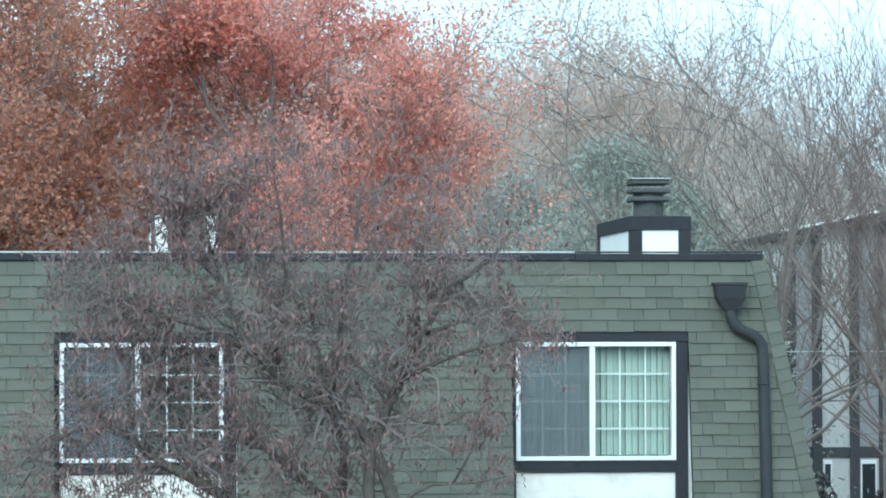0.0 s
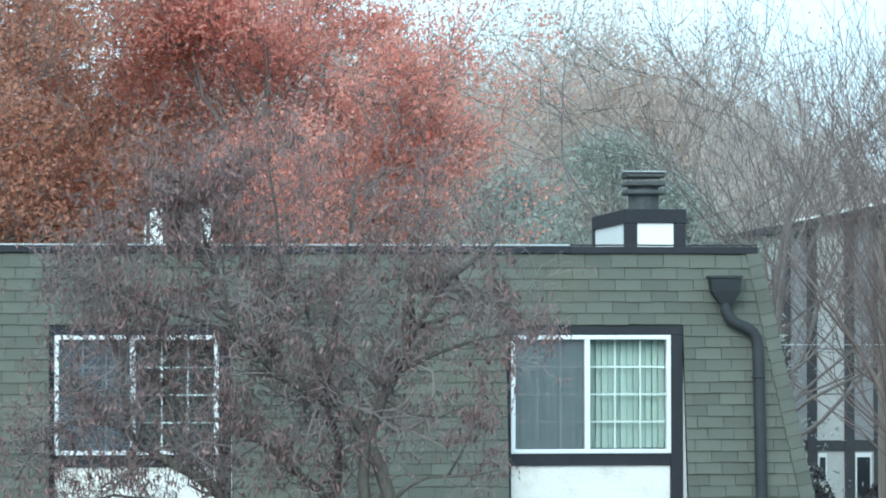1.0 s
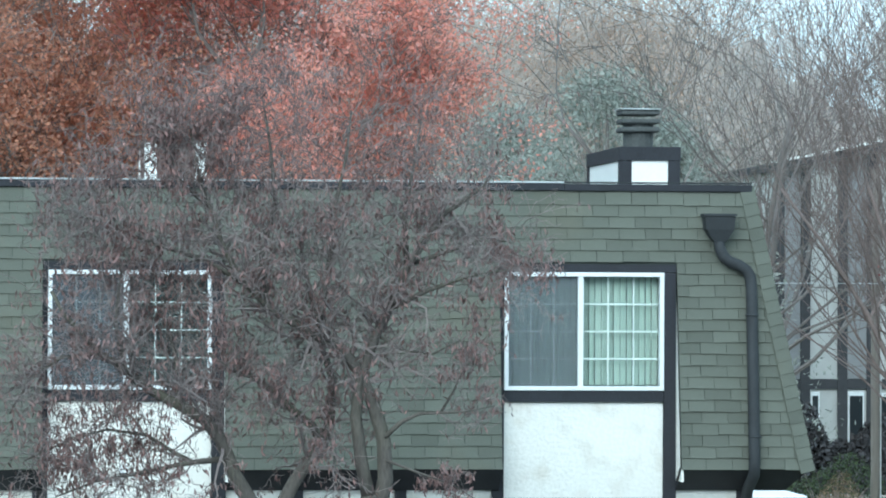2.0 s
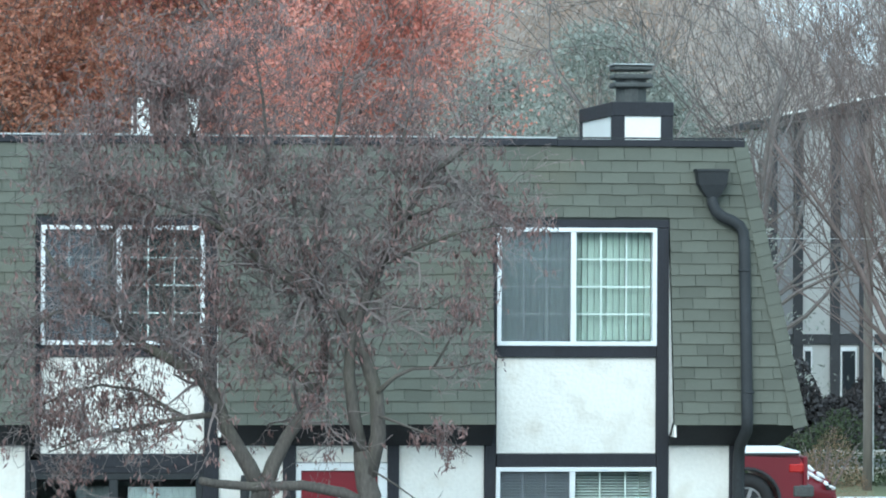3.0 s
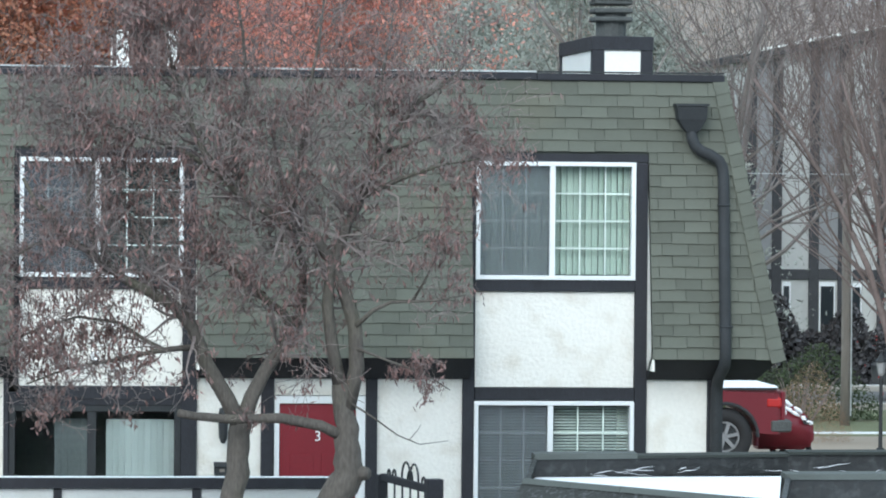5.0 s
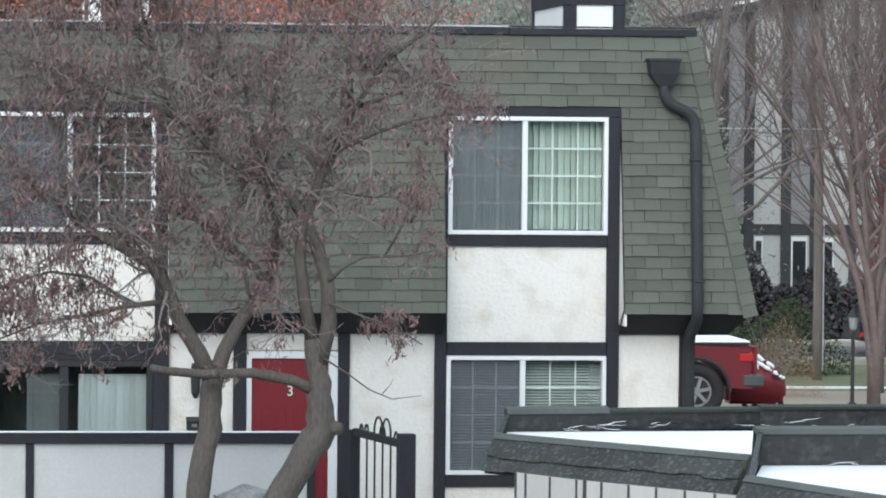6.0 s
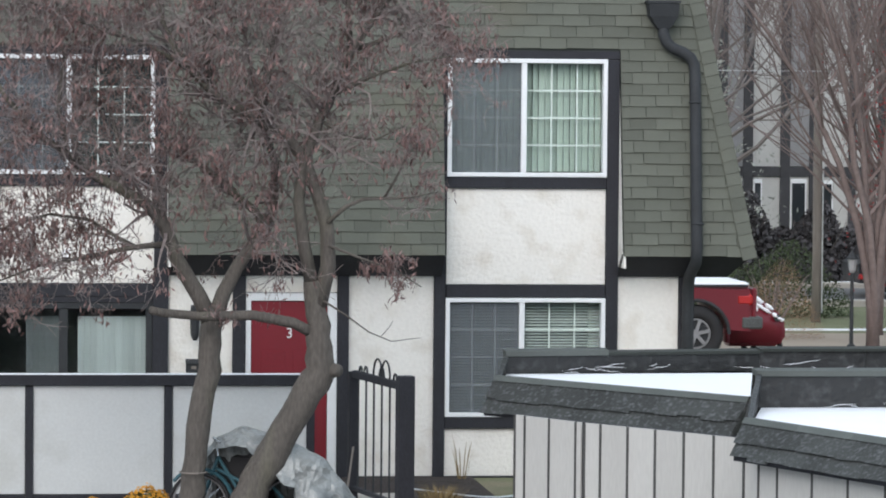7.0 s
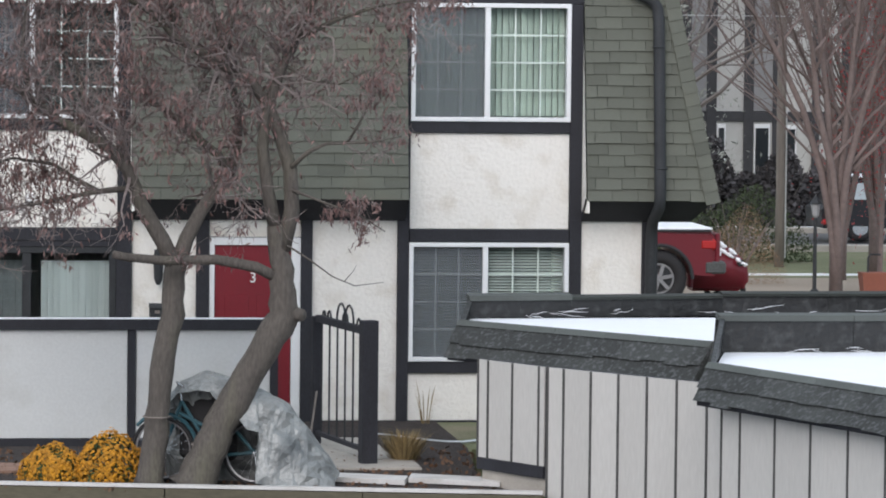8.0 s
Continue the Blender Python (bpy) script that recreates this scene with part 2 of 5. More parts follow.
# ---- building blocks ----
def box(bm, x0, x1, y0, y1, z0, z1, bevel=0.0, m=None):
    vs = [Vector((x, y, z)) for z in (z0, z1) for y in (y0, y1) for x in (x0, x1)]
    if m is not None:
        vs = [m @ v for v in vs]
    v = [bm.verts.new(p) for p in vs]
    fs = [bm.faces.new([v[i] for i in q]) for q in ((0, 2, 3, 1), (4, 5, 7, 6), (0, 1, 5, 4), (2, 6, 7, 3), (0, 4, 6, 2), (1, 3, 7, 5))]
    if bevel:
        es = list({e for f in fs for e in f.edges})
        bmesh.ops.bevel(bm, geom=es, offset=bevel, segments=1, affect="EDGES")


def prism(bm, outline, offset):
    """A solid from a planar outline of points, pushed along offset."""
    a = [bm.verts.new(Vector(p)) for p in outline]
    b = [bm.verts.new(Vector(p) + Vector(offset)) for p in outline]
    bm.faces.new(a)
    bm.faces.new(b[::-1])
    for i in range(len(a)):
        j = (i + 1) % len(a)
        bm.faces.new((a[i], b[i], b[j], a[j]))


def frame_ring(bm, x0, x1, z0, z1, f, y0, y1):
    """One mitred rectangular frame of bar width f."""
    rows = []
    for y in (y0, y1):
        for d in (0, f):
            rows.append([bm.verts.new((x, y, z)) for x, z in ((x0 + d, z0 + d), (x1 - d, z0 + d), (x1 - d, z1 - d), (x0 + d, z1 - d))])
    for a, b in ((0, 1), (1, 3), (3, 2), (2, 0)):
        for i in range(4):
            j = (i + 1) % 4
            bm.faces.new((rows[a][i], rows[a][j], rows[b][j], rows[b][i]))
    bmesh.ops.bevel(bm, geom=list(bm.edges), offset=0.005, segments=1, affect="EDGES")


def tube_lists(V, F, pts, radii, sides=6):
    """Adds a tapered tube along pts to the lists V and F."""
    pts = [Vector(p) for p in pts]
    start = len(V)
    for i, p in enumerate(pts):
        d = (pts[min(i + 1, len(pts) - 1)] - pts[max(i - 1, 0)]).normalized()
        side = d.cross(Vector((0.31, 0.9, 0.29))).normalized()
        up = side.cross(d)
        for k in range(sides):
            a = 2 * math.pi * k / sides
            V.append(p + (side * math.cos(a) + up * math.sin(a)) * radii[i])
    for i in range(len(pts) - 1):
        for k in range(sides):
            k2 = (k + 1) % sides
            F.append((start + i * sides + k, start + i * sides + k2, start + (i + 1) * sides + k2, start + (i + 1) * sides + k))
    if sides > 3:
        F.append(tuple(start + k for k in range(sides))[::-1])
        F.append(tuple(start + (len(pts) - 1) * sides + k for k in range(sides)))


def tube(bm, pts, radii, sides=8):
    V, F = [], []
    if isinstance(radii, (int, float)):
        radii = [radii] * len(pts)
    tube_lists(V, F, pts, radii, sides)
    vs = [bm.verts.new(p) for p in V]
    for f in F:
        bm.faces.new([vs[i] for i in f])


def ring(bm, centre, radius, thick, axis="y", n=28, sides=6):
    """A torus round an axis."""
    rows = []
    for i in range(n):
        a = 2 * math.pi * i / n
        row = []
        for k in range(sides):
            b = 2 * math.pi * k / sides
            r, h = radius + thick * math.cos(b), thick * math.sin(b)
            p = {"y": (r * math.cos(a), h, r * math.sin(a)), "x": (h, r * math.cos(a), r * math.sin(a)), "z": (r * math.cos(a), r * math.sin(a), h)}[axis]
            row.append(bm.verts.new(Vector(centre) + Vector(p)))
        rows.append(row)
    for i in range(n):
        for k in range(sides):
            bm.faces.new((rows[i][k], rows[(i + 1) % n][k], rows[(i + 1) % n][(k + 1) % sides], rows[i][(k + 1) % sides]))


def thing(name, at=(0, 0, 0), label="", category="", group="", kind=""):
    ob = new(name)
    ob.location = at
    ob.empty_display_size = 0.2
    return tagged(ob, label, category, group, kind)


def finish(name, me, material, parent, label, smooth):
    me.materials.append(material)
    if smooth:
        me.polygons.foreach_set("use_smooth", [True] * len(me.polygons))
    ob = new(name, me)
    if parent is not None:
        ob.parent = parent
    if label:
        ob["label"] = label
    return ob


def part(name, bm, material, parent=None, label="", smooth=False):
    """Links a bmesh as one mesh under a thing or part; its coordinates are its parent's."""
    bmesh.ops.recalc_face_normals(bm, faces=bm.faces)
    me = bpy.data.meshes.new(name)
    bm.to_mesh(me)
    bm.free()
    return finish(name, me, material, parent, label, smooth)


def part_lists(name, V, F, material, parent=None, label="", smooth=False):
    me = bpy.data.meshes.new(name)
    me.from_pydata(V, [], F)
    return finish(name, me, material, parent, label, smooth)


def one_box(name, dims, material, parent=None, label="", bevel=0.004):
    bm = bmesh.new()
    box(bm, *dims, bevel=bevel)
    return part(name, bm, material, parent, label)


def piece(name, me, parent, m):
    ob = new(name, me)
    ob.parent = parent
    ob.matrix_local = m
    return ob


def screen_material():
    m = bpy.data.materials.new("insect_screen_mesh")
    m.use_nodes = True
    n, l = m.node_tree.nodes, m.node_tree.links
    t, mx = n.new("ShaderNodeBsdfTransparent"), n.new("ShaderNodeMixShader")
    b = n["Principled BSDF"]
    b.inputs["Base Color"].default_value = (0.16, 0.175, 0.20, 1)
    b.inputs["Roughness"].default_value = 0.8
    mx.inputs[0].default_value = 0.36
    l.new(t.outputs[0], mx.inputs[1])
    l.new(b.outputs[0], mx.inputs[2])
    l.new(mx.outputs[0], n["Material Output"].inputs["Surface"])
    return m


M["screen"] = screen_material()

# ---- ground ----
bm = bmesh.new()
edge = [(-60, 5.45), (5.90, -7.47), (5.33, -6.42), (5.75, -2.95), (14, -1.9), (300, -1.9), (300, 1500), (-400, 1500), (-400, 5.45)]
prism(bm, [(x, y, -0.08) for x, y in edge], (0, 0, -0.9))
tagged(part("ground", bm, M["grass"]), "winter lawn with bare earthy patches", "ground", kind="structure")
bm = bmesh.new()
box(bm, -400, 400, -300, 8, -1.4, -1.0)
tagged(part("parking_lot", bm, M["lot"]), "dark asphalt parking lot below the terrace", "parking lot", kind="structure")
bm = bmesh.new()
box(bm, -200, 250, 34.5, 41, -0.2, -0.06)
tagged(part("road", bm, M["road"]), "wet grey asphalt street behind the building", "road", kind="structure")
bm = bmesh.new()
box(bm, 8.8, 60, 12, 25.5, -0.2, -0.05)
tagged(part("driveway", bm, M["earth"]), "tan driveway where the pickup is parked", "driveway", kind="structure")
for y in (34.2, 41.0):
    bm = bmesh.new()
    box(bm, -200, 250, y, y + 0.3, -0.2, 0.06, bevel=0.02)
    tagged(part("kerb", bm, M["concrete"]), "pale concrete kerb with a little snow", "kerb", kind="structure")
bm = bmesh.new()
for x0, x1, y0, y1 in ((12.5, 19, 26.6, 26.9), (15, 26, 43.0, 43.8)):
    box(bm, x0, x1, y0, y1, -0.1, -0.055)
tagged(part("snow_patch", bm, M["snow"]), "thin strips of snow along the lawn", "snow", kind="stuff")

# planting bed, path and retaining wall along the terrace's edge
UX = Vector((5.31, -1.04, 0)).normalized()


def along(s, back=0.0, z=0.0):
    """A point s metres along the terrace's edge from its known corner, set back from it."""
    p = Vector((0.59, -6.46, 0)) + UX * s + Vector((-UX.y, UX.x, 0)) * back
    return (p.x, p.y, z)


bm = bmesh.new()
prism(bm, [along(-6, 0.1, -0.06), along(5.3, 0.1, -0.06), (5.4, -6.3, -0.06), (5.7, -3.0, -0.06), (5.7, -0.1, -0.06), (4.2, -0.1, -0.06), (3.7, -2.7, -0.06), (-5.5, -2.7, -0.06)], (0, 0, -0.1))
tagged(part("planting_bed", bm, M["mulch"]), "dark mulch bed beneath the two trees", "planting bed", kind="structure")
wall = thing("retaining_wall", label="low timber retaining wall with a pale snowy top edge", category="retaining wall", kind="structure")
for i in range(4):
    for k in range(-3, 3):
        bm = bmesh.new()
        a, b = k * 1.95 + (i % 2) * 0.9 - 0.3, k * 1.95 + (i % 2) * 0.9 + 1.64
        b = min(b, 5.36)
        if a >= b - 0.1:
            bm.free()
            continue
        z0 = -0.275 - 0.25 * i
        prism(bm, [along(a, -0.06 + 0.012 * (k % 2), z0), along(b, -0.06 + 0.012 * (k % 2), z0), along(b, 0.1, z0), along(a, 0.1, z0)], (0, 0, 0.235))
        part("timber", bm, M["timber_wall"], wall)
bm = bmesh.new()
prism(bm, [along(-6, -0.05, -0.03), along(5.36, -0.05, -0.03), along(5.36, 0.05, -0.03), along(-6, 0.05, -0.03)], (0, 0, 0.03))
part("cap", bm, M["dusted"], wall, "pale wet cap dusted with snow")

path = thing("walkway", label="pale concrete walkway slabs dusted with snow beside the gate", category="walkway", kind="structure")
for a, b in ((3.05, 3.95), (3.97, 4.9)):
    bm = bmesh.new()
    prism(bm, [along(a, 0.95, -0.05), along(b, 0.72, -0.05), along(b, 1.12, -0.05), along(a, 1.35, -0.05)], (0, 0, 0.05))
    part("slab", bm, M["dusted"], path)
for k in range(4):
    one_box("slab", (3.72, 4.95 - 0.1 * k, -5.1 + 0.75 * k, -4.38 + 0.75 * k, -0.1, -0.03), M["concrete"], path, bevel=0.01)
brick_path = thing("brick_path", label="worn red brick path in front of the white fence", category="path", kind="structure")
bm = bmesh.new()
box(bm, -0.1, 0.1, -0.05, 0.05, 0, 0.05)
bmesh.ops.bevel(bm, geom=list(bm.edges), offset=0.006, segments=1, affect="EDGES")
brick_me = bpy.data.meshes.new("brick")
bm.to_mesh(brick_me)
bm.free()
brick_me.materials.append(M["brick_path"])
for i in range(12):
    for j in range(7):
        piece("brick", brick_me, brick_path, pose(-1.2 + i * 0.208 + 0.1 * (j % 2), -5.2 + j * 0.108, -0.085 + random.uniform(0, 0.006), 0, 0, random.uniform(-1, 1)))

# ---- the apartment building ----
building = thing("apartment_building", label="two-storey apartment block with green-grey shingled mansard and white stucco panels", category="building")
EAVE, TOP, DROP = 2.53, 5.75, 0.177


def my(z):
    """How far forward the mansard's face stands at height z."""
    return 0.12 - DROP * (TOP - z)


def hip(z):
    return 8.31 + 0.61 * (TOP - z) / (TOP - EAVE)


BAYS = ((0.08, 2.16), (5.33, 7.40))
HEAD = 4.88
LEFT = -14.0
# plain body behind the faces, with thick outer walls and a flat roof
one_box("wall", (LEFT, 8.30, 9.0, 9.25, -0.3, 5.7), M["stucco"], building)
one_box("wall", (LEFT, LEFT + 0.2, 0.25, 9.0, -0.3, 5.7), M["stucco"], building)
one_box("wall", (8.08, 8.28, 0.25, 9.0, -0.3, 5.7), M["stucco"], building)
roof = one_box("roof", (LEFT, 8.28, 0.16, 9.2, 5.60, 5.74), M["felt"], building, "flat felt roof behind the fascia")
one_box("floor_slab", (LEFT + 0.2, 8.08, 0.25, 9.0, 2.25, 2.5), M["room"], building)


def mansard_panel(x0, x1, z0, z1, right_hip=False):
    bm = bmesh.new()
    xa, xb = (hip(z0), hip(z1)) if right_hip else (x1, x1)
    prism(bm, [(x0, my(z0), z0), (xa, my(z0), z0), (xb, my(z1), z1), (x0, my(z1), z1)], (0, 0.07, 0))
    return part("mansard_panel", bm, M["felt"], building)


panels = [mansard_panel(LEFT, BAYS[0][0], EAVE, HEAD), mansard_panel(BAYS[0][1], BAYS[1][0], EAVE, HEAD),
          mansard_panel(BAYS[1][1], 8.3, EAVE, HEAD, True), mansard_panel(LEFT, 8.3, HEAD, TOP, True)]
# return of the mansard on the end wall
bm = bmesh.new()
prism(bm, [(hip(EAVE), my(EAVE), EAVE), (hip(TOP), my(TOP), TOP), (8.29, 9.2, TOP), (8.92, 9.2, EAVE)], (-0.06, 0, 0))
part("mansard_end", bm, M["shingle_rest"], building)


def shingle_mesh(name, w):
    bm = bmesh.new()
    h = 0.165
    pts = [(-w / 2, 0.0, 0), (w / 2, 0.0, 0), (w / 2, 0, h), (-w / 2, 0, h)]
    t = [0.018, 0.018, 0.004, 0.004]
    a = [bm.verts.new(p) for p in pts]
    b = [bm.verts.new((p[0], -k, p[2])) for p, k in zip(pts, t)]
    bm.faces.new(b)
    for i in range(4):
        j = (i + 1) % 4
        bm.faces.new((a[i], a[j], b[j], b[i]))
    bmesh.ops.recalc_face_normals(bm, faces=bm.faces)
    me = bpy.data.meshes.new(name)
    bm.to_mesh(me)
    bm.free()
    me.materials.append(M["shingle"])
    return me


COURSE, TAB = 0.1325, 0.306
SLANT = math.degrees(math.atan(DROP))
sh_me = shingle_mesh("shingle", TAB - 0.006)
rngs = random.Random(4)
rest_v, rest_f = [], []


def lay(x0, x1, z, single):
    """One shingle between x0 and x1 at height z."""
    w = x1 - x0 - 0.006
    if w < 0.02:
        return
    m = Matrix.Translation(((x0 + x1) / 2, my(z) - 0.004, z + rngs.uniform(-0.005, 0.005))) @ pose(0, 0, 0, -SLANT - rngs.uniform(0, 1.2), rngs.gauss(0, 0.5), 0)
    if single:
        piece("shingle", sh_me, building, m @ Matrix.Diagonal((w / (TAB - 0.006), rngs.uniform(0.9, 1.5), 1, 1)))
    else:
        s = len(rest_v)
        h = 0.165
        rest_v.extend(m @ Vector(p) for p in ((-w / 2, 0, 0), (w / 2, 0, 0), (w / 2, 0, h), (-w / 2, 0, h), (-w / 2, -0.019, 0), (w / 2, -0.019, 0), (w / 2, -0.004, h), (-w / 2, -0.004, h)))
        rest_f.extend(tuple(s + i for i in f) for f in ((4, 5, 6, 7), (0, 1, 5, 4), (1, 2, 6, 5), (3, 0, 4, 7)))


SHINGLES = []
z, row = EAVE - 0.01, 0
while z < TOP - 0.06:
    spans = []
    right = hip(z) - 0.10
    if z + 0.05 < HEAD:
        spans = [(LEFT, BAYS[0][0]), (BAYS[0][1], BAYS[1][0]), (BAYS[1][1], right)]
    else:
        spans = [(LEFT, right)]
    off = (row * 0.5 + (0.12 if row % 3 == 0 else 0)) * TAB
    for a, b in spans:
        k = math.floor((a - off) / TAB)
        while off + k * TAB < b:
            x0, x1 = max(a, off + k * TAB), min(b, off + (k + 1) * TAB)
            if x1 > -3.0:
                SHINGLES.append((x0, x1, z, x0 > 6.15))
            k += 1
    z += COURSE
    row += 1

# hip caps down the end corner
z = EAVE - 0.02
while z < TOP - 0.05:
    bm = bmesh.new()
    m = Matrix.Translation((hip(z) + 0.012, my(z) - 0.034, z)) @ pose(0, 0, 0, -SLANT - 3.5, -13.5 + rngs.uniform(-1, 1), 0)
    box(bm, -0.15, 0.014, -0.016, 0.012, 0, 0.2, m=m)
    box(bm, 0.0, 0.022, -0.012, 0.14, 0, 0.2, m=m)
    part("hip_shingle", bm, M["shingle"], building)
    z += 0.141

# roof edge: black fascia with a bright drip edge in lengths
for k, (a, b) in enumerate(((LEFT, -2.0), (-2.0, 1.6), (1.6, 4.2), (4.2, 6.1), (6.1, 8.31))):
    one_box("fascia_board", (a, b - 0.004, my(TOP) - 0.045, my(TOP) + 0.06, 5.735 + 0.004 * (k % 2), 5.815 + 0.006 * (k % 2)), M["black"], building)
    one_box("drip_edge", (a, b - 0.004, my(TOP) - 0.03 + 0.01 * (k == 4), my(TOP) + 0.12, 5.825, 5.842), M["drip"] if k != 4 else M["metal_dark"], building, "thin bright metal drip edge", bevel=0.0)
one_box("fascia_board", (8.235, 8.31, 0.19, 9.2, 5.735, 5.815), M["black"], building)

# slanting black soffit boards under the eave
for a, b in ((LEFT, BAYS[0][0]), (BAYS[0][1], BAYS[1][0]), (BAYS[1][1], 8.90)):
    bm = bmesh.new()
    b2 = b - 0.22 if b > 8 else b
    y0 = my(EAVE) + 0.01
    v = [(a, y0, EAVE - 0.005), (b, y0, EAVE - 0.005), (b2, -0.06, 2.265), (a, -0.06, 2.265)]
    prism(bm, v, (0, 0.12, 0.02))
    part("soffit_board", bm, M["black"], building)

# window bays: cheeks, trims and panels
for bi, (x0, x1) in enumerate(BAYS):
    for x in (x0, x1):
        bm = bmesh.new()
        s = 0.0 if x == x1 else -0.025
        foot = 2.38 if x == x1 else 2.545
        prism(bm, [(x + s, 0.02, HEAD), (x + s, my(HEAD), HEAD), (x + s, my(foot) + 0.006, foot), (x + s, 0.02, foot)], (0.025, 0, 0))
        part("cheek", bm, M["stucco"], building, "white painted side board of the window bay")
    one_box("trim_board", (x0, x1, -0.045, 0.03, 4.79, HEAD), M["black"], building)
    one_box("trim_board", (x0 - 0.02, x0 + 0.06, -0.04, 0.03, 2.18, 4.785), M["black"], building)
    one_box("trim_board", (x1 - 0.145, x1 - 0.002, -0.045, 0.03, 2.17 if bi else 2.12, 4.785), M["black"], building)
    one_box("trim_board", (x0 + 0.062, x1 - 0.147, -0.04, 0.03, 3.285, 3.415), M["black"], building)
    one_box("trim_board", (x0 + 0.062, x1 - 0.147, -0.04, 0.03, 2.02, 2.165), M["black"], building)
    one_box("wall_panel", (x0 + 0.062, x1 - 0.147, 0.0, 0.2, 2.17, 3.28), M["stucco"], building, "white textured stucco panel with faint stains")
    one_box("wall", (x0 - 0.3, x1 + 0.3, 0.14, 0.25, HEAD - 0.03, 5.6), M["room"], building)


def lower_wall(x0, x1, z0=-0.06, z1=2.27):
    one_box("wall_panel", (x0, x1, 0.0, 0.2, z0, z1), M["stucco"], building)


def post(x0, x1, z0=-0.12, z1=2.28):
    one_box("trim_board", (x0, x1, -0.05, 0.05, z0, z1), M["black"], building)


lower_wall(LEFT, 0.0)
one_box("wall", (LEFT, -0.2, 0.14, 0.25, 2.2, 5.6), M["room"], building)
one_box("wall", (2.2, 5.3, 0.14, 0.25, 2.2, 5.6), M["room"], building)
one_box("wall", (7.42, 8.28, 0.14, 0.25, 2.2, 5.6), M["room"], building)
lower_wall(2.18, 2.92)
lower_wall(3.07, 4.13, 2.07, 2.27)
lower_wall(4.26, 5.25)
lower_wall(5.38, 7.26, -0.06, 0.49)
lower_wall(7.40, 8.12)
for a, b in ((-0.03, 0.03), (2.0, 2.18), (2.92, 3.07), (4.13, 4.262), (5.25, 5.382), (7.26, 7.402), (8.12, 8.30)):
    post(a, b)
one_box("trim_board", (4.265, 5.247, -0.03, 0.0, -0.16, -0.06), M["black"], building)
one_box("trim_board", (5.385, 7.257, -0.045, 0.03, 0.495, 0.625), M["black"], building)
one_box("trim_board", (5.385, 8.117, -0.03, 0.0, -0.2, -0.06), M["black"], building)
one_box("trim_board", (0.03, 2.0, -0.03, 0.03, 1.95, 2.1), M["black"], building)


def slider_window(x0, x1, z0, z1, cover, closed_left=True):
    """A sliding window: white frame, screened half, glazed half with muntins, blinds behind."""
    bm = bmesh.new()
    f = 0.05
    frame_ring(bm, x0, x1, z0, z1, f, -0.06, 0.08)
    win = part("window", bm, M["vinyl"], building, "white vinyl sliding window with grilles")
    xm = x0 + 0.475 * (x1 - x0)
    one_box("meeting_rail", (xm - 0.028, xm + 0.035, -0.055, 0.05, z0 + f, z1 - f), M["vinyl"], win)
    for a, b, y in ((x0 + f, xm - 0.03, 0.0), (xm + 0.037, x1 - f, 0.012)):
        pane = one_box("pane", (a, b, y + 0.012, y + 0.02, z0 + f, z1 - f), M["glass"], win, bevel=0)
        pane.visible_shadow = False
        for k in (1, 2):
            xx = a + (b - a) * k / 3
            one_box("muntin", (xx - 0.009, xx + 0.009, y + 0.022, y + 0.034, z0 + f, z1 - f), M["muntin"], win, bevel=0)
        for k in (1, 2, 3):
            zz = z0 + f + (z1 - z0 - 2 * f) * k / 4
            one_box("muntin", (a, b, y + 0.024, y + 0.032, zz - 0.009, zz + 0.009), M["muntin"], win, bevel=0)
    one_box("insect_screen", (x0 + f, xm - 0.03, -0.02, -0.018, z0 + f, z1 - f), M["screen"], win, "dark fine mesh over one half", bevel=0)
    if cover == "vertical":
        n = 24
        bm = bmesh.new()
        me = None
        for k in range(n):
            xx = x0 + f + (x1 - x0 - 2 * f) * (k + 0.5) / n
            w = (x1 - x0 - 2 * f) / n * 0.56
            if me is None:
                box(bm, -w, w, -0.002, 0.002, z0 + 0.06, z1 - 0.05)
                me = bpy.data.meshes.new("blind_slat")
                bm.to_mesh(me)
                bm.free()
                me.materials.append(M["blind"])
            piece("blind_slat", me, win, pose(xx, 0.13, 0, 0, 0, 30 + 6 * math.sin(k * 2.1)))
    else:
        n = int((z1 - z0) / 0.034)
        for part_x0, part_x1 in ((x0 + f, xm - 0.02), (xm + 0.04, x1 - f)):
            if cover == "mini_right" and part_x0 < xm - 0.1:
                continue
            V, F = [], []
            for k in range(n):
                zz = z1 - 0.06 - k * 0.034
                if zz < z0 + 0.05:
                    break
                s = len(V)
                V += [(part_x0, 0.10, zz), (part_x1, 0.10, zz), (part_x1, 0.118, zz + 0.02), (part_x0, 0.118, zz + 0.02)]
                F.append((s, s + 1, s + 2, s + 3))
            # the upper left window takes the copy with shade in its colour
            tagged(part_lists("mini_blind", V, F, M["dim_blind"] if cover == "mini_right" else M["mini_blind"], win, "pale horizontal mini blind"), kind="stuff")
    # the dim room behind, its dimness put into the wall's colour
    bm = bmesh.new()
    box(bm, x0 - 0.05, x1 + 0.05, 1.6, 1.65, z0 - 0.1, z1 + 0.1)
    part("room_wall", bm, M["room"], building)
    return win


slider_window(5.39, 7.255, 3.418, 4.787, "vertical")
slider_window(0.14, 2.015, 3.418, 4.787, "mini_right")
slider_window(5.385, 7.255, 0.63, 2.012, "mini")

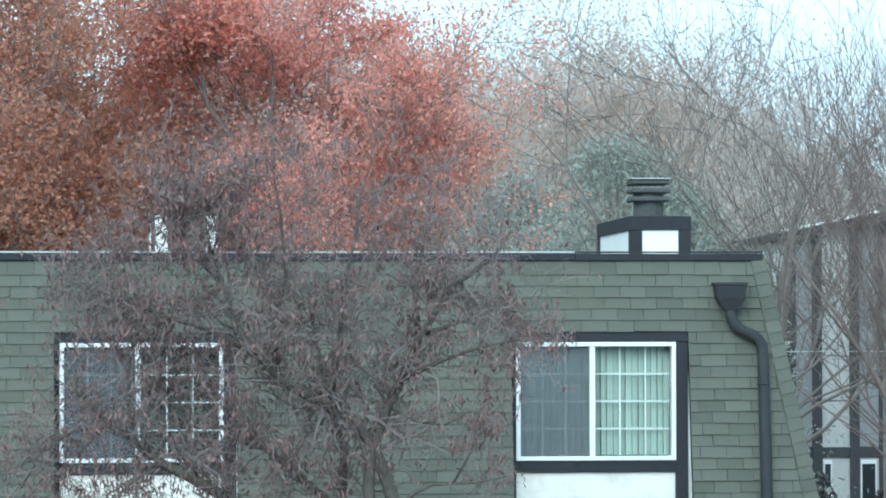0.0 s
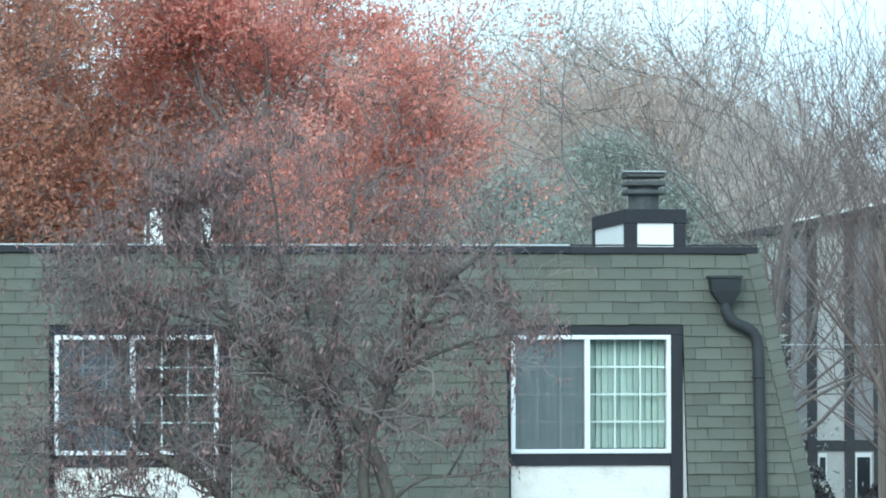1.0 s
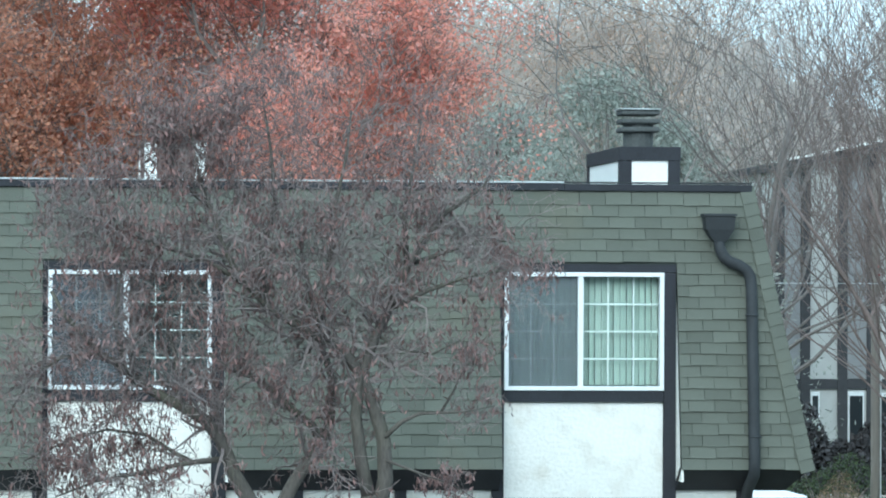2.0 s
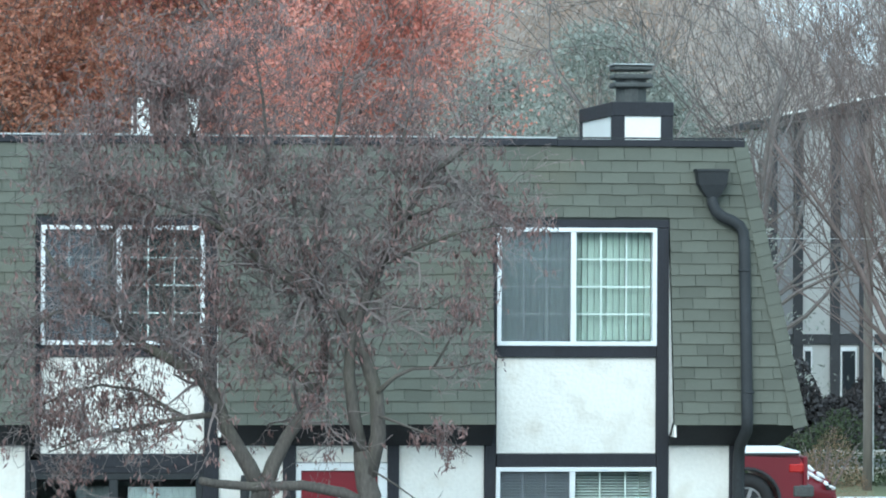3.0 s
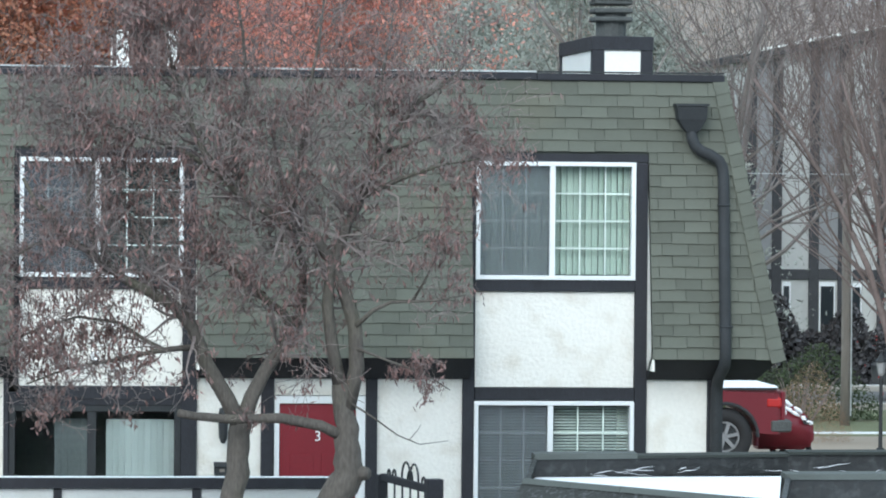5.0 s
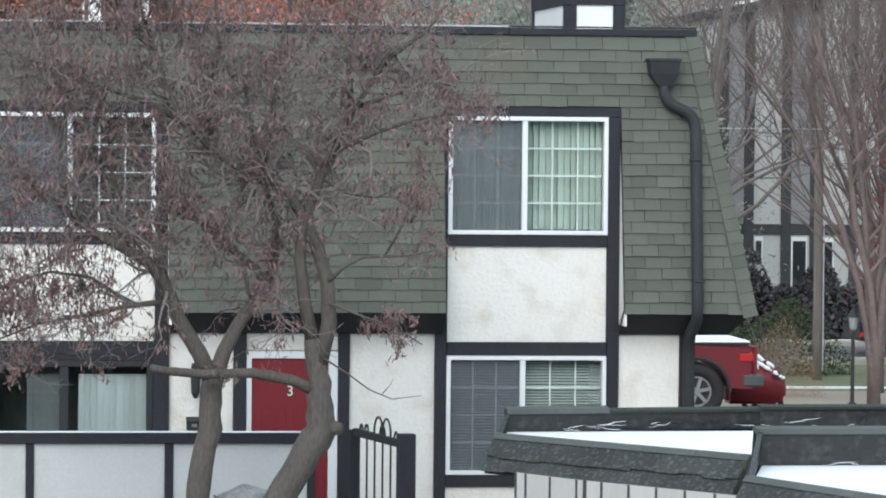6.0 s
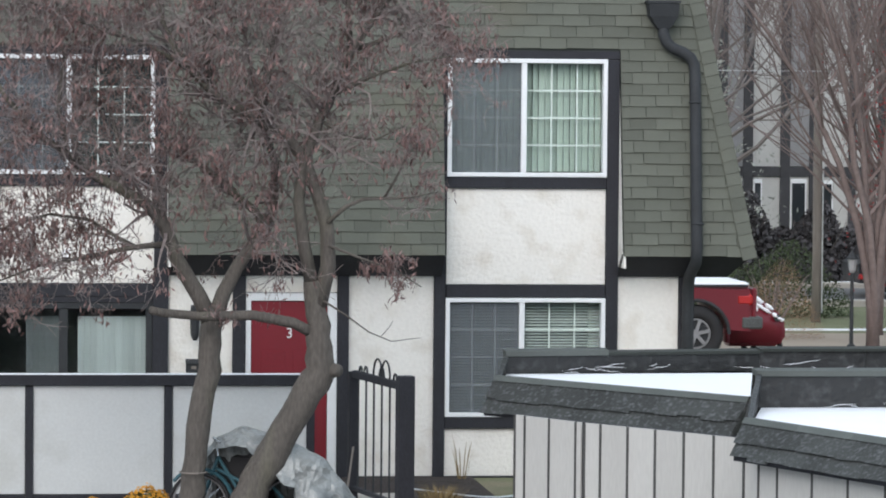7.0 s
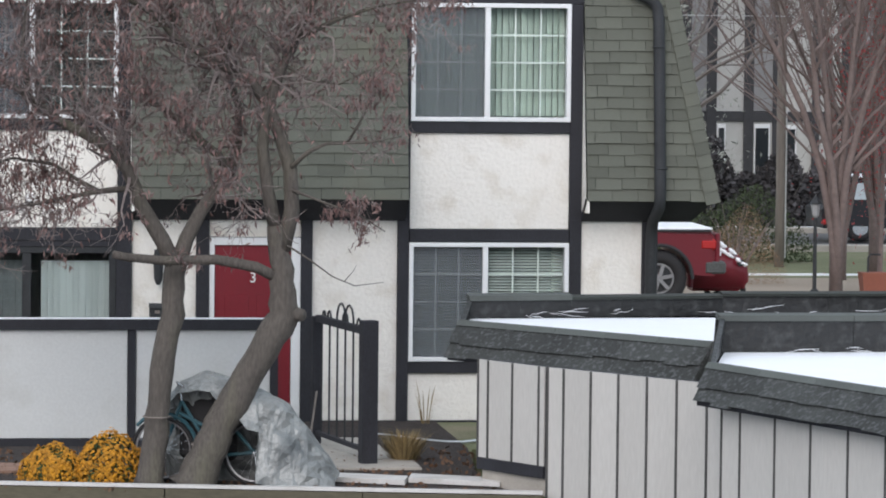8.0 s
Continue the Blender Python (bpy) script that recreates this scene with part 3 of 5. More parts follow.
# patio door with a drawn curtain in one half
bm = bmesh.new()
frame_ring(bm, 0.03, 2.0, -0.06, 1.95, 0.075, -0.02, 0.06)
patio = part("patio_door", bm, M["metal_dark"], building, "dark framed sliding glass patio door")
one_box("meeting_stile", (0.93, 1.03, -0.015, 0.055, 0.017, 1.873), M["metal_dark"], patio)
for a, b in ((0.107, 0.927), (1.033, 1.923)):
    p = one_box("pane", (a, b, 0.02, 0.03, 0.02, 1.86), M["glass"], patio, bevel=0)
    p.visible_shadow = False
bm = bmesh.new()
box(bm, -0.045, 0.045, -0.002, 0.002, 0.05, 1.78)
me = bpy.data.meshes.new("blind_slat")
bm.to_mesh(me)
bm.free()
me.materials.append(M["curtain"])
for k in range(11):
    piece("blind_slat", me, patio, pose(1.19 + k * 0.073, 0.14, 0, 0, 0, 24 + 5 * math.sin(k * 1.7)))
# second curtain: copied slats with the dimness put into their colour
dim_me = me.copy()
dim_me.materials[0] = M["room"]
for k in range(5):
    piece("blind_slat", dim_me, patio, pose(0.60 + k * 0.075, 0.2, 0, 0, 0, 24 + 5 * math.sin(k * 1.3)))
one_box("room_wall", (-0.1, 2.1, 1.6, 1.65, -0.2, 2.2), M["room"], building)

# front door with its number
bm = bmesh.new()
for d in ((3.07, 3.132, -0.06, 2.06), (4.02, 4.128, -0.06, 2.06), (3.132, 4.02, 1.975, 2.06)):
    box(bm, d[0], d[1], -0.03, 0.08, d[2], d[3], bevel=0.004)
part("door_frame", bm, M["vinyl"], building, "white painted door frame")
bm = bmesh.new()
box(bm, 3.136, 4.016, 0.0, 0.045, -0.05, 1.97, bevel=0.004)
for a, b in ((3.25, 3.53), (3.62, 3.90)):
    for c, d in ((0.15, 0.75), (0.9, 1.4)):
        box(bm, a, b, -0.008, 0.0, c, d, bevel=0.004)
door = part("front_door", bm, M["red_door"], building, "dark red panelled front door with a white number")
bm = bmesh.new()
tube(bm, [(3.93, -0.05, 0.95), (3.93, 0.0, 0.95)], [0.028, 0.012], 10)
part("knob", bm, M["chrome"], door)
num = bpy.data.curves.new("door_number", "FONT")
num.body, num.size, num.extrude, num.align_x = "3", 0.165, 0.004, "CENTER"
tmp = bpy.data.objects.new("tmp", num)
scene.collection.objects.link(tmp)
num_me = bpy.data.meshes.new_from_object(tmp.evaluated_get(bpy.context.evaluated_depsgraph_get()))
bpy.data.objects.remove(tmp)
num_me.materials.clear()
num_me.materials.append(M["number"])
for poly in num_me.polygons:
    poly.material_index = 0
piece("door_number", num_me, door, pose(3.577, -0.014, 1.545, 90, 0, 0))
one_box("room_wall", (3.0, 4.2, 0.1, 0.15, -0.2, 2.2), M["room"], building)

# wall lamp, mailbox and small vent
lamp = thing("wall_lamp", (2.48, -0.02, 1.72), "dark metal wall lantern beside the front door", "wall lamp")
one_box("backplate", (-0.04, 0.04, -0.005, 0.02, -0.12, 0.2), M["metal_dark"], lamp)
bm = bmesh.new()
tube(bm, [(0, -0.1, -0.2), (0, -0.1, -0.14), (0, -0.1, 0.1), (0, -0.1, 0.17), (0, -0.1, 0.22)], [0.02, 0.05, 0.062, 0.05, 0.01], 6)
part("lantern", bm, M["metal_dark"], lamp)
bm = bmesh.new()
tube(bm, [(0, 0, 0.12), (0, -0.06, 0.2), (0, -0.1, 0.2)], 0.012, 6)
part("bracket", bm, M["metal_dark"], lamp)
mail = thing("mailbox", (2.47, -0.02, 1.15), "small black wall mailbox beside the door", "mailbox")
bm = bmesh.new()
box(bm, -0.085, 0.085, -0.1, 0.02, 0, 0.115, bevel=0.006)
part("body", bm, M["metal_dark"], mail)
bm = bmesh.new()
prism(bm, [(-0.09, -0.115, 0.105), (-0.09, 0.02, 0.15), (-0.09, 0.02, 0.118), (-0.09, -0.115, 0.098)], (0.18, 0, 0))
part("lid", bm, M["metal_dark"], mail)
one_box("label_plate", (-0.03, 0.03, -0.104, -0.1, 0.04, 0.075), M["pole_wood"], mail, "small tan plate", bevel=0)
vent = thing("wall_vent", (1.005, -0.01, 2.50), "small white vent hood on the stucco panel", "vent")
bm = bmesh.new()
prism(bm, [(-0.05, 0.0, 0.06), (-0.05, -0.02, 0.06), (-0.05, -0.07, -0.03), (-0.05, 0, -0.03)], (0.1, 0, 0))
part("hood", bm, M["number"], vent)
one_box("flap", (-0.045, 0.045, -0.05, 0.0, -0.055, -0.032), M["metal_dark"], vent)

# downspout with its leader head
spout = thing("downspout", (0, 0, 0), "black metal downspout with a funnel-shaped leader head", "downspout")
bm = bmesh.new()
hx, hz = 7.88, 5.33
yy = my(hz) - 0.16


def taper(bm, cx, cy, z0, z1, a0, b0, a1, b1):
    lo = [bm.verts.new((cx + s * a0, cy + t * b0, z0)) for s, t in ((-1, -1), (1, -1), (1, 1), (-1, 1))]
    hi = [bm.verts.new((cx + s * a1, cy + t * b1, z1)) for s, t in ((-1, -1), (1, -1), (1, 1), (-1, 1))]
    bm.faces.new(lo[::-1])
    bm.faces.new(hi)
    for i in range(4):
        j = (i + 1) % 4
        bm.faces.new((lo[i], lo[j], hi[j], hi[i]))


taper(bm, hx, yy, 5.29, 5.44, 0.162, 0.11, 0.178, 0.13)
taper(bm, hx, yy, 5.445, 5.475, 0.192, 0.14, 0.192, 0.14)
taper(bm, hx + 0.005, yy, 5.21, 5.29, 0.115, 0.085, 0.16, 0.108)
taper(bm, hx + 0.008, yy, 5.15, 5.21, 0.07, 0.065, 0.115, 0.085)
part("leader_head", bm, M["metal_dark"], spout)
bm = bmesh.new()
pts = [(7.885, my(5.2) - 0.13, 5.2), (7.89, my(5.08) - 0.13, 5.08), (7.93, my(4.98) - 0.12, 4.985), (8.0, my(4.92) - 0.11, 4.925), (8.12, my(4.87) - 0.11, 4.875),
       (8.205, my(4.83) - 0.11, 4.82), (8.245, my(4.75) - 0.11, 4.74), (8.255, my(4.6) - 0.11, 4.6), (8.245, my(3.6) - 0.11, 3.6), (8.235, my(2.62) - 0.11, 2.62), (8.23, my(2.5) - 0.09, 2.46),
       (8.215, -0.2, 2.28), (8.21, -0.12, 2.12), (8.21, -0.11, 1.9), (8.21, -0.11, -0.05)]
tube(bm, pts, 0.068, 10)
part("pipe", bm, M["metal_dark"], spout, smooth=True)
for zz in (4.3, 2.9):
    bm = bmesh.new()
    ring(bm, (8.25, my(zz) - 0.11, zz), 0.07, 0.012, "z", 14, 5)
    part("strap", bm, M["metal_dark"], spout)


# ---- chimneys on the flat roof ----
def chimney(x, y, label, stack=True, h=0.6, trim="black", panel="white_paint"):
    """A boxed white chimney chase with black corner boards and a stacked flue cap."""
    c = thing("chimney", (x, y, 5.74), label, "chimney", group="chimneys on the flat roof")
    w, d = 0.75, 2.95
    bm = bmesh.new()
    box(bm, 0.02, w - 0.02, 0.02, d - 0.02, 0, h - 0.03)
    part("chase", bm, M[panel], c)
    band = 0.17 if stack else 0.02
    for a, b in ((0, 0), (w - 0.15, 0), (0, d - 0.15), (w - 0.15, d - 0.15)):
        one_box("corner_board", (a, a + 0.15, b, b + 0.15, 0, h - band - 0.001), M[trim], c)
    one_box("top_band", (-0.006, w + 0.006, -0.006, d + 0.006, h - band, h), M["black" if stack else panel], c)
    if not stack:
        return c
    bm = bmesh.new()
    tube(bm, [(0.3, 0.5, h), (0.3, 0.5, h + 0.3)], 0.19, 14)
    part("flue", bm, M["flue"], c)
    for k in range(3):
        bm = bmesh.new()
        box(bm, 0.06, 0.54, 0.26, 0.74, h + 0.19 + 0.105 * k, h + 0.25 + 0.105 * k, bevel=0.015)
        part("cap_ring", bm, M["flue"], c)
    one_box("cap_plate", (0.04, 0.55, 0.24, 0.76, h + 0.465, h + 0.48), M["drip"], c, "thin snowy metal cap plate")
    return c


chimney(7.098, 2.5, "white boxed chimney with black trim and a stacked flue cap")
chimney(1.30, 2.5, "brown boxed chimney with white corner boards behind the tree crown", stack=False, h=0.62, trim="white_paint", panel="brown_panel")

# ---- fence, gate ----
fence = thing("fence", (0, 0, 0), "white panel fence with black rails and posts", "fence")
one_box("top_rail", (-6.5, 3.66, -2.68, -2.54, 1.2, 1.315), M["black"], fence)
one_box("snow_line", (-6.5, 3.64, -2.67, -2.56, 1.316, 1.328), M["snow"], fence, "thin line of snow along the rail", bevel=0.003)
for k in range(7):
    x = 3.57 - 1.5 * k - (0.05 if k else 0)
    one_box("post", (x, x + 0.085, -2.66, -2.56, -0.08, 1.198), M["black"], fence)
    if k < 6:
        one_box("panel", (x - (1.462 if k == 0 else 1.455), x - 0.003, -2.63, -2.59, 0.02, 1.197), M["pale_board"], fence)
        one_box("bottom_rail", (x - 1.455, x - 0.003, -2.645, -2.575, -0.08, 0.015), M["black"], fence)

G0, G1 = Vector((4.06, -2.75, 0)), Vector((4.43, -4.7, 0))
gd = (G1 - G0).normalized()
gate = thing("iron_gate", (0, 0, 0), "black iron picket gate with scrolled top standing open", "gate")
GM = Matrix.Translation(G0) @ Matrix.Rotation(math.atan2(gd.y, gd.x), 4, "Z")
GL = (G1 - G0).length
for name, d in (("hinge_post", (-0.05, 0.06, -0.05, 0.05, -0.08, 1.36)), ("latch_post", (GL - 0.09, GL + 0.06, -0.085, 0.085, -0.08, 1.46)),
                ("top_rail", (0.062, GL - 0.092, -0.03, 0.03, 1.3, 1.38)), ("bottom_rail", (0.062, GL - 0.092, -0.025, 0.025, 0.07, 0.12))):
    bm = bmesh.new()
    box(bm, *d, bevel=0.005, m=GM)
    part(name, bm, M["black"], gate)
for k in range(6):
    bm = bmesh.new()
    s = 0.22 + (GL - 0.5) * k / 5
    tube(bm, [GM @ Vector((s, 0, 0.12)), GM @ Vector((s, 0, 1.3))], 0.011, 6)
    part("picket", bm, M["metal_dark"], gate)
for s, r in ((0.95, 0.16), (1.25, 0.16), (1.1, 0.09), (0.5, 0.06), (0.3, 0.05), (1.6, 0.06)):
    bm = bmesh.new()
    pts = [GM @ Vector((s + r * math.cos(a), 0, 1.38 + 1.15 * r * math.sin(a))) for a in [math.pi * j / 10 for j in range(11)]]
    tube(bm, pts, 0.012, 5)
    part("scroll", bm, M["metal_dark"], gate)

# ---- carport roofs and walls on the lower lot ----
carport = thing("carport", (0, 0, 0), "low carport with dark shingled fascia, snowy roof and grooved pale walls", "carport")


def lerp(a, b, t):
    return Vector(a) * (1 - t) + Vector(b) * t


def fascia(e0, e1, t0, t1, n, seed):
    """A slanted fascia of two shingle courses and a cap strip between eave line e and top line t."""
    rng = random.Random(seed)
    out = (Vector((e1[0] - e0[0], e1[1] - e0[1], 0))).normalized().cross(Vector((0, 0, 1)))
    if out.y > 0:
        out = -out
    bm = bmesh.new()
    prism(bm, [e0, e1, t1, t0], tuple(-out * 0.06))
    part("fascia_backing", bm, M["felt"], carport)
    V, F = [], []
    for c, (lo, hi) in enumerate(((-0.04, 0.50), (0.36, 0.92))):
        for k in range(n + c):
            a, b = (k + 0.004) / n, (k + 0.996) / n
            if c:
                a, b = max(0, a - 0.5 / n), min(1, b - 0.5 / n)
            j = rng.uniform(-0.035, 0.035)
            pts = [lerp(lerp(e0, e1, a), lerp(t0, t1, a), lo + j), lerp(lerp(e0, e1, b), lerp(t0, t1, b), lo + j + rng.uniform(-0.02, 0.02)),
                   lerp(lerp(e0, e1, b), lerp(t0, t1, b), hi), lerp(lerp(e0, e1, a), lerp(t0, t1, a), hi)]
            s = len(V)
            th = [0.045 + 0.012 * c, 0.045 + 0.012 * c, 0.018 + 0.012 * c, 0.018 + 0.012 * c]
            V += pts + [p + out * q for p, q in zip(pts, th)]
            F += [(s, s + 1, s + 5, s + 4), (s + 1, s + 2, s + 6, s + 5), (s + 2, s + 3, s + 7, s + 6), (s + 3, s, s + 4, s + 7), (s + 4, s + 5, s + 6, s + 7)]
    tagged(part_lists("fascia_shingles", V, F, M["carport_shingle"], carport, "dark wet curling shingles"), kind="stuff")
    for k in range(5):
        a, b = k / 5 + 0.001, (k + 1) / 5 - 0.001
        bm = bmesh.new()
        p0, p1 = lerp(t0, t1, a), lerp(t0, t1, b)
        q0, q1 = lerp(lerp(e0, e1, a), p0, 0.88), lerp(lerp(e0, e1, b), p1, 0.88)
        up = Vector((0, 0, 0.012))
        prism(bm, [q0 + out * 0.05, q1 + out * 0.05, p1 + up + out * 0.03, p0 + up + out * 0.03], tuple(-out * 0.05))
        part("cap_strip", bm, M["cap_green"], carport)
    bm = bmesh.new()
    d = Vector((0, 0, -0.05))
    prism(bm, [Vector(e0) + d, Vector(e1) + d, Vector(e1), Vector(e0)], tuple(-out * 0.05))
    part("eave_board", bm, M["black"], carport)


E1a, E1b, T1a, T1b = (5.10, -5.87, 1.20), (7.15, -8.60, 1.20), (5.28, -5.50, 1.52), (7.39, -8.26, 1.52)
fascia(E1a, E1b, T1a, T1b, 11, 1)
E2a, E2b, T2a, T2b = (6.80, -10.45, 1.18), (8.42, -14.65, 1.18), (7.02, -9.95, 1.47), (8.66, -14.15, 1.47)
fascia(E2a, E2b, T2a, T2b, 15, 2)
# end returns
bm = bmesh.new()
prism(bm, [E1a, T1a, (5.45, -4.85, 1.70), (5.30, -4.9, 1.2)], (0.05, 0.03, 0))
part("fascia_end", bm, M["carport_shingle"], carport)
bm = bmesh.new()
prism(bm, [E2a, T2a, (7.42, -8.38, 1.78), (7.36, -8.4, 1.2)], (0.05, 0.02, 0))
part("fascia_end", bm, M["plastic"], carport)
# decks with thin snow
for name, outline in (("snow_roof", [(5.47, -4.88), (5.33, -5.45), (7.42, -8.18), (7.6, -7.6), (8.25, -4.42), (14, -4.3), (14, -4.2)]),
                      ("snow_roof", [(7.45, -8.42), (7.08, -9.92), (8.70, -14.1), (14, -14.1), (14, -8.2)])):
    zz = 1.495 if outline[0][0] < 6 else 1.44
    bm = bmesh.new()
    prism(bm, [(x, y, zz - 0.03) for x, y in outline], (0, 0, 0.03))
    part(name, bm, M["snow"], carport, "flat roof covered in thin fresh snow")
    bm = bmesh.new()
    prism(bm, [(x, y, zz - 0.15) for x, y in outline], (0, 0, 0.115))
    part("roof_deck", bm, M["felt"], carport)
# back parapets, dark sheeting inside and a capping on top
for a, b, z0, z1 in (((5.45, -4.9), (8.22, -4.42), 1.44, 1.68), ((8.22, -4.42), (14, -4.2), 1.44, 1.70), ((7.40, -8.42), (14, -8.3), 1.40, 1.742)):
    n = 5
    for k in range(n):
        p, q = lerp((*a, 0), (*b, 0), k / n), lerp((*a, 0), (*b, 0), (k + 0.997) / n)
        bm = bmesh.new()
        prism(bm, [(p.x, p.y, z0), (q.x, q.y, z0), (q.x, q.y, z1), (p.x, p.y, z1)], (0, 0.06, 0))
        part("parapet", bm, M["plastic"], carport, "black plastic sheeting with whitish creases")
        dz = 0.012 if (k < 2 and a[0] < 6) or a[0] in (7.40,) else 0.0
        bm = bmesh.new()
        prism(bm, [(p.x, p.y - 0.03, z1), (q.x, q.y - 0.03, z1), (q.x, q.y + 0.22, z1 + 0.01), (p.x, p.y + 0.22, z1 + 0.01)], (0, 0, 0.03 + 2 * dz))
        part("parapet_cap", bm, M["cap_green"] if dz else M["felt"], carport)
        bm = bmesh.new()
        prism(bm, [(p.x, p.y + 0.2, z1 + 0.01), (q.x, q.y + 0.2, z1 + 0.01), (q.x, q.y + 0.36, z1 - 0.45), (p.x, p.y + 0.36, z1 - 0.45)], (0, -0.03, 0))
        part("back_fascia", bm, M["carport_shingle"], carport)

# whitish folds in the sheeting
fr = random.Random(8)
for k in range(36):
    first_roof = k < 26
    x = fr.uniform(6.0, 10.4) if first_roof else fr.uniform(7.7, 9.6)
    y0 = (-4.9 + (x - 5.45) * 0.173 if x < 8.22 else -4.42) if first_roof else -8.41
    zz = fr.uniform(1.50, 1.57) if first_roof else fr.uniform(1.43, 1.50)
    L = fr.uniform(0.05, 0.4)
    bm = bmesh.new()
    lean = fr.uniform(-0.02, 0.012)
    tube(bm, [(x + L * j / 5, y0 - 0.02 - fr.uniform(0, 0.03), zz + fr.uniform(-0.01, 0.01) + lean * j) for j in range(6)], [0.001, 0.002, 0.0035, 0.003, 0.002, 0.001], 4)
    part("sheet_fold", bm, M["snow"], carport, "whitish crease of the black sheeting")


def board_wall(a, b, marks, z0, z1, base=0.0):
    """Separate pale boards with dark grooves between them."""
    a, b = Vector((*a, 0)), Vector((*b, 0))
    d = (b - a).normalized()
    out = d.cross(Vector((0, 0, 1)))
    if out.y > 0:
        out = -out
    L = (b - a).length
    bm = bmesh.new()
    prism(bm, [a + Vector((0, 0, z0)), b + Vector((0, 0, z0)), b + Vector((0, 0, z1)), a + Vector((0, 0, z1))], tuple(-out * 0.08))
    part("groove_backing", bm, M["black"], carport)
    for s0, s1 in zip(marks, marks[1:]):
        p, q = a + d * s0, a + d * s1
        bm = bmesh.new()
        prism(bm, [p + Vector((0, 0, z0 + base)), q + Vector((0, 0, z0 + base)), q + Vector((0, 0, z1)), p + Vector((0, 0, z1))], tuple(out * 0.018))
        part("board", bm, M["siding"], carport)
    # added dark strips, proud of the boards, stand in for the sunken grooves
    for s0 in marks[:-1]:
        bm = bmesh.new()
        p, q = a + d * (s0 - 0.015) + out * 0.016, a + d * (s0 + 0.015) + out * 0.016
        prism(bm, [p + Vector((0, 0, z0 + base)), q + Vector((0, 0, z0 + base)), q + Vector((0, 0, z1)), p + Vector((0, 0, z1))], tuple(out * 0.008))
        part("batten", bm, M["batten"], carport)
    if base:
        bm = bmesh.new()
        prism(bm, [a + Vector((0, 0, z0)), b + Vector((0, 0, z0)), b + Vector((0, 0, z0 + base - 0.004)), a + Vector((0, 0, z0 + base - 0.004))], tuple(out * 0.03))
        part("base_board", bm, M["black"], carport)


board_wall((5.37, -6.36), (5.90, -7.27), (0.0, 0.16, 0.55, 0.97, 1.05), 0.1, 1.2, 0.12)
board_wall((5.93, -7.30), (7.20, -9.02), (0.0, 0.22, 0.59, 0.96, 1.34, 1.73, 2.12, 2.3), -1.0, 1.2)
board_wall((7.02, -10.6), (8.60, -14.7), (0.0, 0.31, 0.88, 1.45, 2.03, 2.6, 3.2, 3.8, 4.39), -1.0, 1.18)
bm = bmesh.new()
prism(bm, [(5.40, -6.40, -0.08), (5.95, -7.33, -0.08), (6.1, -7.2, -0.08), (5.55, -6.3, -0.08)], (0, 0, 0.178))
part("footing", bm, M["concrete"], carport)
for x, y in ((13.5, -4.5), (13.5, -8.6), (13.5, -13.5), (9.5, -4.6), (10.0, -8.6)):
    one_box("post", (x - 0.06, x + 0.06, y - 0.06, y + 0.06, -1.0, 1.4), M["black"], carport)


# ---- plants ----
def leaf_lists(centres, size, rng, aspect=0.5, droop=0.0, flat=0.0):
    """Small diamond leaves round the centres (an N x 3 array); returns vertices and faces."""
    n = len(centres)
    a = rng.normal(size=(n, 3))
    a[:, 2] -= droop
    a /= np.linalg.norm(a, axis=1)[:, None]
    b = np.cross(a, rng.normal(size=(n, 3)))
    b /= np.linalg.norm(b, axis=1)[:, None]
    s = (size * rng.uniform(0.6, 1.4, n))[:, None]
    v = np.stack([centres - a * s * 0.5, centres + b * s * aspect * 0.5, centres + a * s * 0.5, centres - b * s * aspect * 0.5], 1).reshape(-1, 3)
    f = np.arange(4 * n).reshape(-1, 4)
    return v.tolist(), f.tolist()


def grow(V, F, tips, p, d, length, r, level, rng, o):
    """One branch from p along d, and its children; tips gathers the ends of the finest ones."""
    n = 4 if level else 3
    pts, rad = [p.copy()], [r]
    q = p.copy()
    for i in range(n):
        d = (d + Vector((rng.gauss(0, o["wobble"]), rng.gauss(0, o["wobble"]), rng.gauss(0, o["wobble"]) + o["rise"]))).normalized()
        q = q + d * (length / n)
        pts.append(q.copy())
        rad.append(max(o["thin"], r * (1 - 0.75 * (i + 1) / n)))
    tube_lists(V, F, pts, rad, 5 if r > 0.04 else 3)
    if level == 0:
        tips.extend(pts[1:])
        return
    for k in range(o["kids"]):
        t = rng.uniform(0.25, 1.0)
        i = min(n - 1, int(t * n))
        base = pts[i].lerp(pts[i + 1], t * n - i)
        side = Vector((rng.gauss(0, 1), rng.gauss(0, 1), rng.gauss(0, 0.7)))
        nd = (d * o["keep"] + side.normalized() * o["spread"]).normalized()
        grow(V, F, tips, base, nd, length * rng.uniform(*o["ratio"]), max(o["thin"], rad[i] * 0.5), level - 1, rng, o)


def spawn(V, F, tips, pts, rad, rng, o, count, length, level, start=0.25, bias=(0, 0, 0.2)):
    """Children all along a limb that was given by its points."""
    n = len(pts) - 1
    for k in range(count):
        t = start + (1 - start) * rng.random()
        i = min(n - 1, int(t * n))
        base = Vector(pts[i]).lerp(Vector(pts[i + 1]), t * n - i)
        along_d = (Vector(pts[i + 1]) - Vector(pts[i])).normalized()
        d = (along_d * 0.5 + Vector((rng.gauss(0, 1), rng.gauss(0, 1), rng.gauss(0, 0.8))).normalized() + Vector(bias)).normalized()
        grow(V, F, tips, base, d, length * rng.uniform(0.6, 1.3), min(0.022, rad[i] * 0.4), level, rng, o)


